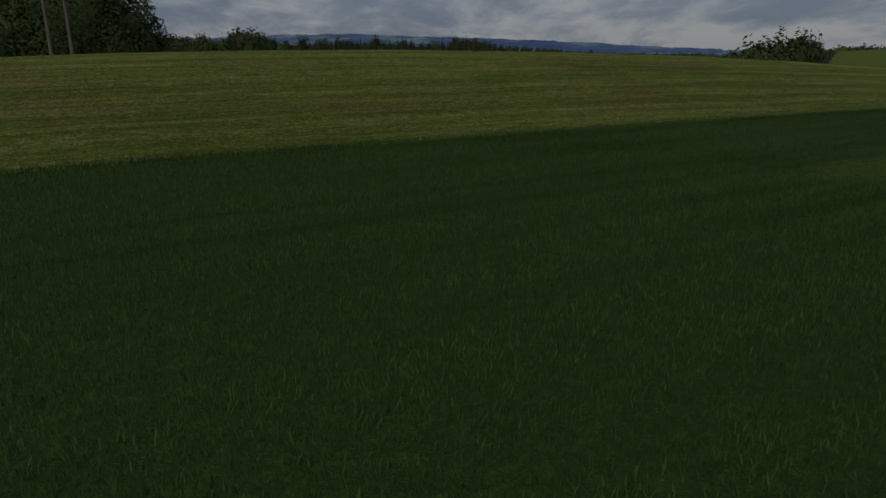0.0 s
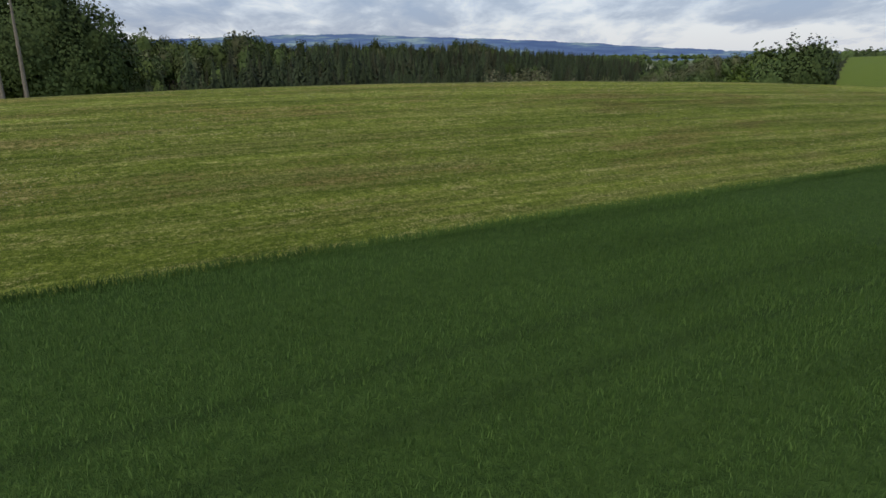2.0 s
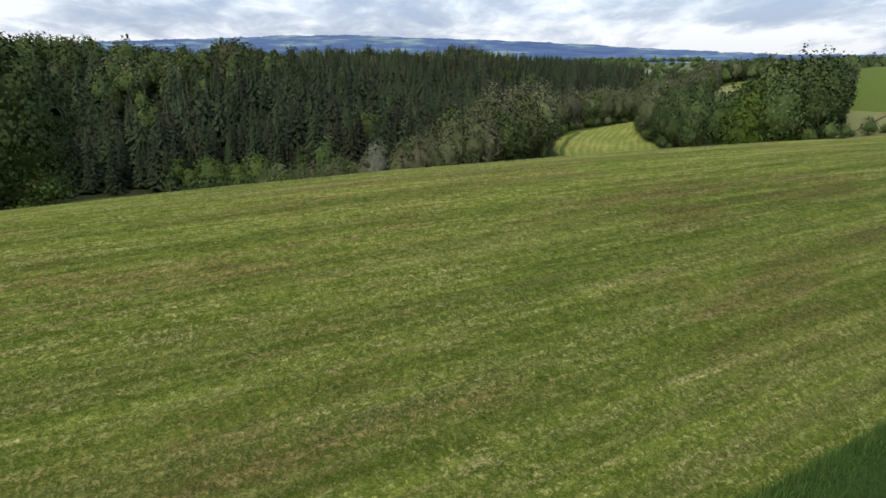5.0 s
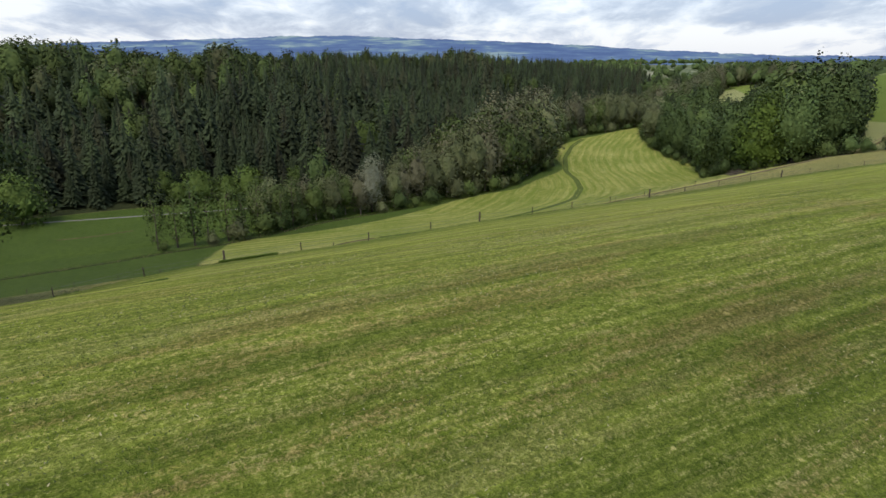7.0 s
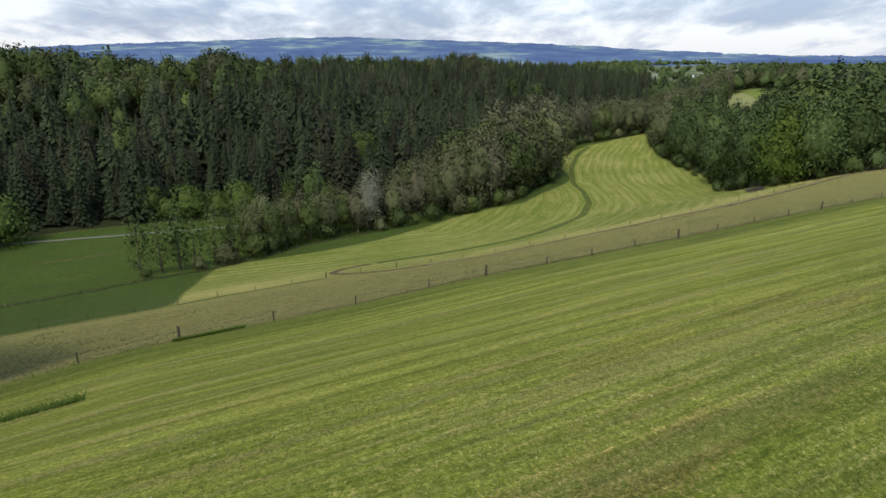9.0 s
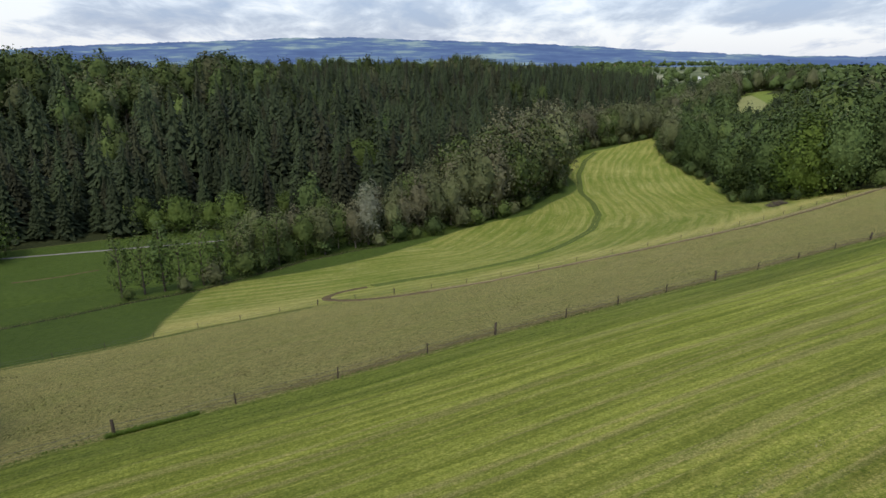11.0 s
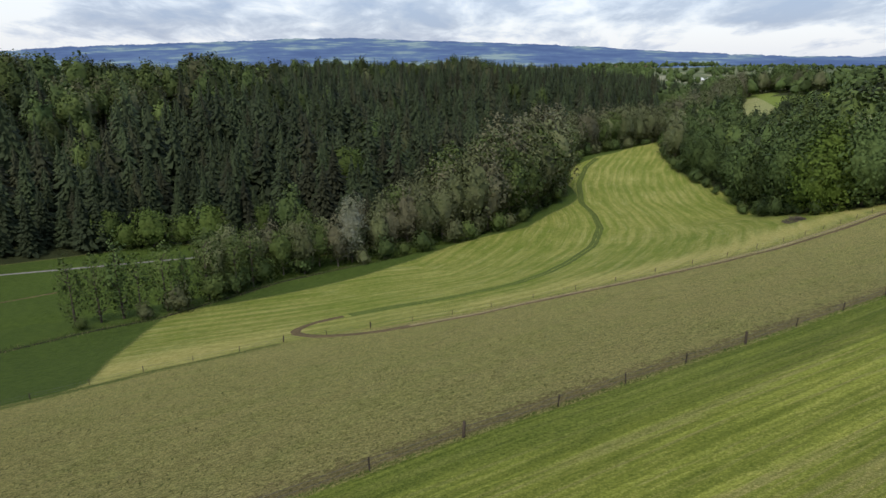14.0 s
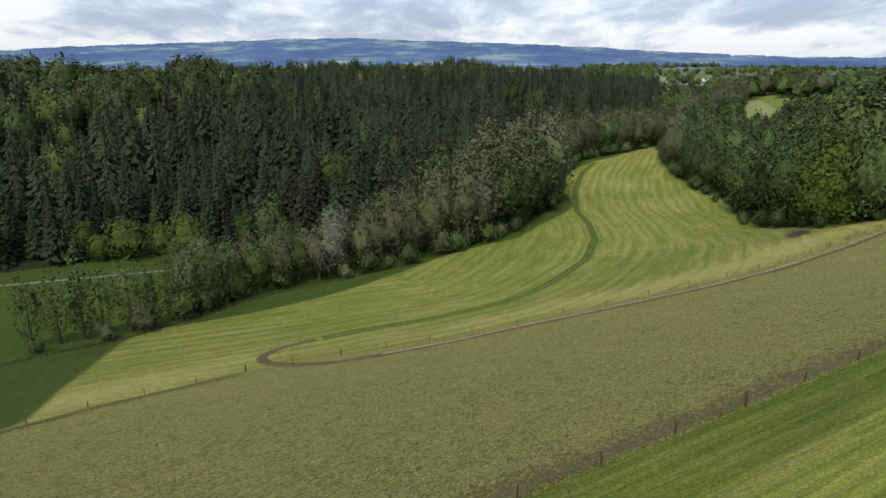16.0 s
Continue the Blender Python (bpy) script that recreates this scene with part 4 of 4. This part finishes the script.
# the big trees beyond the crest
OAKS = [tree_kind("large_tree", broad_parts(24, 8.0, 26000, 80 + k, 0.38, 0.34, 0.04, flare=0.2, core=0.74, bumps=90, mesh=(48, 32)), BARK, LEAF_DEEP) for k in range(2)]
for x, y, k, o in ((-46.6, 88, 1.0, 0), (-54, 90, 1.1, 1), (-58, 84, 1.05, 1), (-64, 99, 1.1, 0), (-67, 76, 1.0, 1), (-78, 96, 1.0, 0)):
    plant("large_tree", OAKS[o], x, y, k, 70 * x, "tall dark green broadleaf tree beyond the crest", group="large trees beyond the crest")
for x, y in ((-46.2, 75.5), (-44.3, 76.5)):
    v, t = tube([(0, 0, -0.5), (0.3, 0.2, 9), (0.2, 0.6, 20)], [0.32, 0.24, 0.1], 8)
    ob = new("tree_trunk", mesh_np("tree_trunk", v, t, BARK_PALE))
    ob.matrix_basis = pose(x, y, z_at(x, y))
    tagged(ob, "tall slim pale tree trunk with a bare stem", "tree")


# ---- fences, track, road ----
def post(x, y, tall, wide):
    """A round, slightly split and leaning post with a bevelled head."""
    v, t = tube([(0, 0, -0.3), (0, 0, tall - 0.03), (0, 0, tall)], [wide, wide * 0.92, wide * 0.7], 8)
    n = len(v)
    v = np.concatenate([v, [(0, 0, tall + 0.01)]])
    t = np.concatenate([t, [(n - 8 + s, n - 8 + (s + 1) % 8, n) for s in range(8)]])
    ob = new("post", mesh_np("post", v, t, WOODPOST))
    ob.matrix_basis = pose(x, y, z_at(x, y), random.uniform(-3, 3), random.uniform(-3, 3), random.uniform(0, 90))
    return ob


WIRE = bark_material("fence_wire", (0.10, 0.10, 0.10), (0.18, 0.18, 0.17))


def fence(name, places, big, tall, label, seed):
    """Posts and, between each two of them, sagging wires: all parts of one fence."""
    random.seed(seed)
    root = new(name)
    root.matrix_basis = pose(*places[0], z_at(*places[0]))
    back = root.matrix_basis.inverted()
    tops = []
    for k, (x, y) in enumerate(places):
        thick = k in big
        ob = post(x, y, tall * 1.25 if thick else tall, 0.12 if thick else 0.06)
        tops.append(ob.matrix_basis.copy())
        ob.parent, ob.matrix_basis = root, back @ ob.matrix_basis
        if thick:
            tagged(ob, "thick dark weathered post")
    for a, b in zip(tops, tops[1:]):
        for h in (0.45 * tall, 0.85 * tall):
            p, q = back @ a @ Vector((0, 0, h)), back @ b @ Vector((0, 0, h))
            v, t = tube([p, (p + q) / 2 - Vector((0, 0, 0.05)), q], [0.011] * 3, 4)
            ob = new("wire", mesh_np("wire", v, t, WIRE))
            ob.parent = root
    return tagged(root, label, "fence")


UPPER = [at_uv(u, 93.7) for u in (13, 20.5, 27.9, 35.8, 43.6, 51.6, 58.5, 66.7, 73.5, 80.5, 88.4, 96, 104, 112, 120.5, 129, 138, 147, 156)]
fence("pasture_fence", UPPER, (2, 6, 10, 14), 1.0, "weathered wooden post and wire fence round the pasture", 9)
LOWER = [at_uv(u, float(fence_v(u))) for u in np.arange(4, 200, 7.3)]
fence("track_fence", LOWER, (8, 10), 1.0, "thin post and wire fence beside the farm track", 10)


def ribbon(name, centre, width, material, label, category, lift=0.05, sag=0.0, lanes=5):
    """A strip of bare ground laid along a line."""
    fine_line = []
    for (ax, ay), (bx, by) in zip(centre, centre[1:]):
        n = max(2, int(math.hypot(bx - ax, by - ay) / 1.2))
        fine_line += [(ax + (bx - ax) * k / n, ay + (by - ay) * k / n) for k in range(n)]
    for _ in range(6):
        fine_line = [fine_line[0]] + [tuple((np.array(a) + 2 * np.array(b) + np.array(c)) / 4) for a, b, c in zip(fine_line, fine_line[1:], fine_line[2:])] + [fine_line[-1]]
    verts, faces = [], []
    rng = np.random.default_rng(len(fine_line))
    for k, (x, y) in enumerate(fine_line):
        a, b = fine_line[max(k - 1, 0)], fine_line[min(k + 1, len(fine_line) - 1)]
        d = np.array([b[0] - a[0], b[1] - a[1]])
        d /= np.linalg.norm(d)
        for s in range(lanes):
            o = (s / (lanes - 1) - 0.5) * width * (1 + 0.25 * rng.uniform(-1, 1) * (s in (0, lanes - 1)))
            px, py = x - d[1] * o, y + d[0] * o
            edge = -0.1 if s in (0, lanes - 1) else lift
            verts.append((px, py, z_at(px, py) + edge))
    for k in range(len(fine_line) - 1):
        for s in range(lanes - 1):
            i = k * lanes + s
            faces.append((i, i + 1, i + lanes + 1, i + lanes))
    return tagged(new(name, mesh_from(name, verts, faces, material, True)), label, category, kind="structure")


for side, earth, broad in ((-0.85, DIRT, 1.5), (0.75, TAN, 0.8)):
    ribbon("farm_track", [at_uv(u, float(track_v(u)) + side) for u in np.arange(80, 300, 6)], broad, earth, "bare-earth wheel rut of the farm track", "track", 0.12)
LOOP = ((82, 151), (75, 152.5), (70, 156.5), (67, 161), (65.5, 165.5), (67, 170), (72, 172.5), (79, 172.5))
ribbon("track_loop", [at_uv(u, v) for u, v in LOOP], 2.3, DIRT, "worn earth turning loop at the gate", "track", 0.13)
LANE_GREEN = dirt_material("uncut_strip", (0.042, 0.066, 0.012), (0.125, 0.152, 0.034))
for side in (-0.85, 0.85):
    ribbon("wheel_track", [at_uv(u, v + side) for u, v in RUTS], 1.5, LANE_GREEN, "dark green wheel rut curving through the mown meadow", "track", 0.15)
BROOK = [(-150, 140), (-100, 168), (-78, 184), (-70, 191.5), (-58, 198.5), (-51, 208), (-38, 224), (-8, 246)]
MUD = dirt_material("wet_bank", (0.012, 0.014, 0.008), (0.05, 0.052, 0.03))
ribbon("stream", BROOK, 1.3, MUD, "narrow dark stream bed between grassy banks", "stream", 0.1)
rng = np.random.default_rng(31)
bx, by = [], []
for k in rng.uniform(20, 210, 6000):
    x, y, nx, ny = on_line(BROOK, k)
    o = rng.normal() * 0.9
    bx.append(x + nx * o), by.append(y + ny * o)
tagged(new("bank_grass", blades("bank_grass", np.array(bx), np.array(by), 0.55, 0.09, WILD, 0.6)), "long dark grass along the stream bank", "grass", kind="stuff")
ribbon("valley_road", [(-330, 165), (-200, 208), (-113, 233.5), (-81, 243), (-57.8, 250), (-40, 253.5), (-5, 268), (20, 296)], 1.7, GRAVEL, "narrow pale gravel road along the forest", "road", 0.08)

ribbon("worn_strip", [(-110, 208.6), (-101.3, 212.3), (-96, 216.4), (-91.5, 219.4)], 0.8, DIRT, "worn strip across the valley lawn", "track", 0.07)


def brush_pile(x, y, long, broad, tall, n, seed):
    """Cut branches thrown on a heap, lying all ways."""
    rng = np.random.default_rng(seed)
    sticks = []
    for _ in range(n):
        a, r = rng.uniform(0, 2 * math.pi), math.sqrt(rng.random())
        px, py = math.cos(a) * r * long / 2, math.sin(a) * r * broad / 2
        pz = tall * (1 - r ** 2) * rng.random() + 0.1
        d = unit(rng.normal(size=3) * [1, 1, 0.3]) * rng.uniform(0.5, 1.4)
        thick = rng.uniform(0.02, 0.06)
        sticks.append(tube([(px - d[0], py - d[1], max(pz - d[2], -0.1)), (px, py, pz + 0.08), (px + d[0], py + d[1], max(pz + d[2], -0.05))], [thick, thick * 0.8, thick * 0.3], 4))
    ob = new("brush_pile", mesh_np("brush_pile", *joined(sticks), BARK))
    ob.matrix_basis = pose(x, y, z_at(x, y), 0, 0, 30)
    return tagged(ob, "heap of cut brown branches at the corner of the wood", "brush pile")


brush_pile(95, 226, 9.0, 3.2, 1.3, 230, 17)

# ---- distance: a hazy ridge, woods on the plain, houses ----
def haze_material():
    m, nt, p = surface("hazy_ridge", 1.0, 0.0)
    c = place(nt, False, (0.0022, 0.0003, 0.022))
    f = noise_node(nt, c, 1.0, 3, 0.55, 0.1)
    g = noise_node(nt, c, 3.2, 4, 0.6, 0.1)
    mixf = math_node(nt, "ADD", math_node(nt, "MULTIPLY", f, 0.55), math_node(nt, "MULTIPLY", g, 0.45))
    # the blue air haze is painted into these stops, and the ridge glows with them
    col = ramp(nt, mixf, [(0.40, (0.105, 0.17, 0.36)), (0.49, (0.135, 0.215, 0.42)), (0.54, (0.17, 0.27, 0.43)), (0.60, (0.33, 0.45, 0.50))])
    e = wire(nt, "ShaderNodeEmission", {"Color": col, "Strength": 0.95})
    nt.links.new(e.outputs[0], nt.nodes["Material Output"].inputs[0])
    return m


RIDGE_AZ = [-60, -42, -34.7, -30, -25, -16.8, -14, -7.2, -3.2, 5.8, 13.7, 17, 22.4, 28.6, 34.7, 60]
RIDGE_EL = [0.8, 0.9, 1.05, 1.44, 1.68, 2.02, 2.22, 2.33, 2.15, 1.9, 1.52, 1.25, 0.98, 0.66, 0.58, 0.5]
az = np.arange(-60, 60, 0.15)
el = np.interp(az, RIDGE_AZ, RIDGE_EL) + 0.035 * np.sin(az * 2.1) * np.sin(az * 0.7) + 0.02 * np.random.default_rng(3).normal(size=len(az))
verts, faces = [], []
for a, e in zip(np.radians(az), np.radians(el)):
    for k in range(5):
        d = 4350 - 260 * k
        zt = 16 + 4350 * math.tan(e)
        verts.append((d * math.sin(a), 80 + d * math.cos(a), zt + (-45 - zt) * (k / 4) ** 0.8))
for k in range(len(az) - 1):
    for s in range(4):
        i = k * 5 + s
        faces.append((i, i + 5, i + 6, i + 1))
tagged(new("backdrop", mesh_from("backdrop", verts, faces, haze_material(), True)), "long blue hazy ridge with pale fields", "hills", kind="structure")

templates = [template(broad_parts(15, 6.5, 24, 140 + k, 2.8, 0.05, limbs=False, core=0.88, bumps=9, mesh=(6, 5)), 0, 1) for k in range(3)]
px, py = [], []
rng = np.random.default_rng(21)
for cx0, cy0, rx, ry, n in ((240, 1150, 170, 25, 90), (420, 1000, 60, 22, 45), (560, 980, 190, 40, 150), (700, 820, 150, 60, 150), (480, 760, 60, 40, 60), (390, 610, 90, 45, 190), (470, 560, 70, 50, 120), (330, 860, 90, 20, 70),
                            (150, 980, 200, 30, 110), (-150, 950, 260, 40, 160), (640, 1300, 350, 40, 140), (420, 640, 60, 40, 60), (560, 620, 90, 60, 110), (205, 650, 22, 60, 70), (380, 1250, 120, 10, 70), (415, 1500, 70, 14, 70), (400, 1425, 40, 6, 18), (450, 1120, 50, 5, 12), (720, 1560, 300, 26, 190), (520, 1330, 60, 12, 45), (380, 1080, 40, 10, 30)):
    px.append(cx0 + rng.normal(size=n) * rx * 0.6), py.append(cy0 + rng.normal(size=n) * ry)
px, py = np.concatenate(px), np.concatenate(py)
az_w, far_w = np.degrees(np.arctan2(px - 6, py - 78)), np.hypot(px - 6, py - 78)
clear = (az_w > 18.3) & (az_w < 23.0) & (far_w > 850) & (far_w < 1480) & (rng.random(len(px)) < 0.85)
px, py = px[~clear], py[~clear]
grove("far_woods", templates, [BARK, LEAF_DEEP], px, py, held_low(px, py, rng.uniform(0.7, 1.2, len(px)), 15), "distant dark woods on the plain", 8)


# ---- houses on the plain ----
def plain_paint(name, colour):
    m, nt, p = surface(name, 0.8, 0.2)
    f = noise_node(nt, place(nt, False), 0.8, 4, 0.6)
    nt.links.new(mix(nt, f, tuple(0.8 * c for c in colour), colour), p.inputs["Base Color"])
    return m


WALL, ROOF_RED, ROOF_PALE, PANE = plain_paint("render_wall", (0.62, 0.6, 0.55)), plain_paint("red_tiles", (0.20, 0.12, 0.095)), plain_paint("pale_sheet_roof", (0.7, 0.7, 0.7)), plain_paint("dark_window", (0.05, 0.05, 0.06))


def box(x0, x1, y0, y1, z0, z1):
    v = [(x, y, z) for z in (z0, z1) for x, y in ((x0, y0), (x1, y0), (x1, y1), (x0, y1))]
    return v, [(0, 3, 2, 1), (4, 5, 6, 7), (0, 1, 5, 4), (1, 2, 6, 5), (2, 3, 7, 6), (3, 0, 4, 7)]


def house(x, y, turn, wide, deep_, tall, roof_paint, label):
    root = new("house")
    root.matrix_basis = pose(x, y, z_at(x, y), 0, 0, turn)
    v, f = box(-wide / 2, wide / 2, -deep_ / 2, deep_ / 2, -1, tall)
    v += [(-wide / 2, 0, tall + deep_ * 0.38), (wide / 2, 0, tall + deep_ * 0.38)]
    f += [(4, 7, 8), (5, 9, 6)]
    walls = new("wall", mesh_from("wall", v, f, WALL))
    walls.parent = root
    w, d, h = wide / 2 + 0.6, deep_ / 2 + 0.7, tall - 0.45
    top = tall + deep_ * 0.38 + 0.12
    v = [(-w, -d, h), (w, -d, h), (w, 0, top), (-w, 0, top), (w, d, h), (-w, d, h)]
    v += [(a, b, c + 0.25) for a, b, c in v]
    f = [(0, 3, 2, 1), (3, 5, 4, 2), (6, 7, 8, 9), (9, 8, 10, 11), (0, 1, 7, 6), (5, 11, 10, 4), (1, 2, 8, 7), (2, 4, 10, 8), (0, 6, 9, 3), (3, 9, 11, 5)]
    roof = new("roof", mesh_from("roof", v, f, roof_paint))
    roof.parent = root
    for k in range(3):
        cx0 = (k - 1) * wide * 0.3
        pane = new("window", mesh_from("window", *box(cx0 - 0.6, cx0 + 0.6, -deep_ / 2 - 0.06, -deep_ / 2 + 0.1, tall * 0.45, tall * 0.75), PANE))
        pane.parent = root
    return tagged(root, label, "house", "distant houses")


for x, y, turn, wide, deep_, tall, paint, label in (
        (442, 1150, 20, 15, 8, 3, ROOF_PALE, "long farm building with a pale sheet roof"), (461, 1160, 70, 10, 7, 3, ROOF_PALE, "small pale-roofed farm shed on the plain"),
        (404, 1440, 10, 11, 8, 4, ROOF_RED, "white house with a red tiled roof"), (425, 1455, 60, 10, 8, 5, ROOF_RED, "white house with a red tiled roof"),
        (388, 1462, 0, 10, 7, 4, ROOF_RED, "white house with a red tiled roof"), (446, 1440, 30, 18, 9, 4, ROOF_RED, "large barn with a weathered red roof")):
    house(x, y, turn, wide, deep_, tall, paint, label)
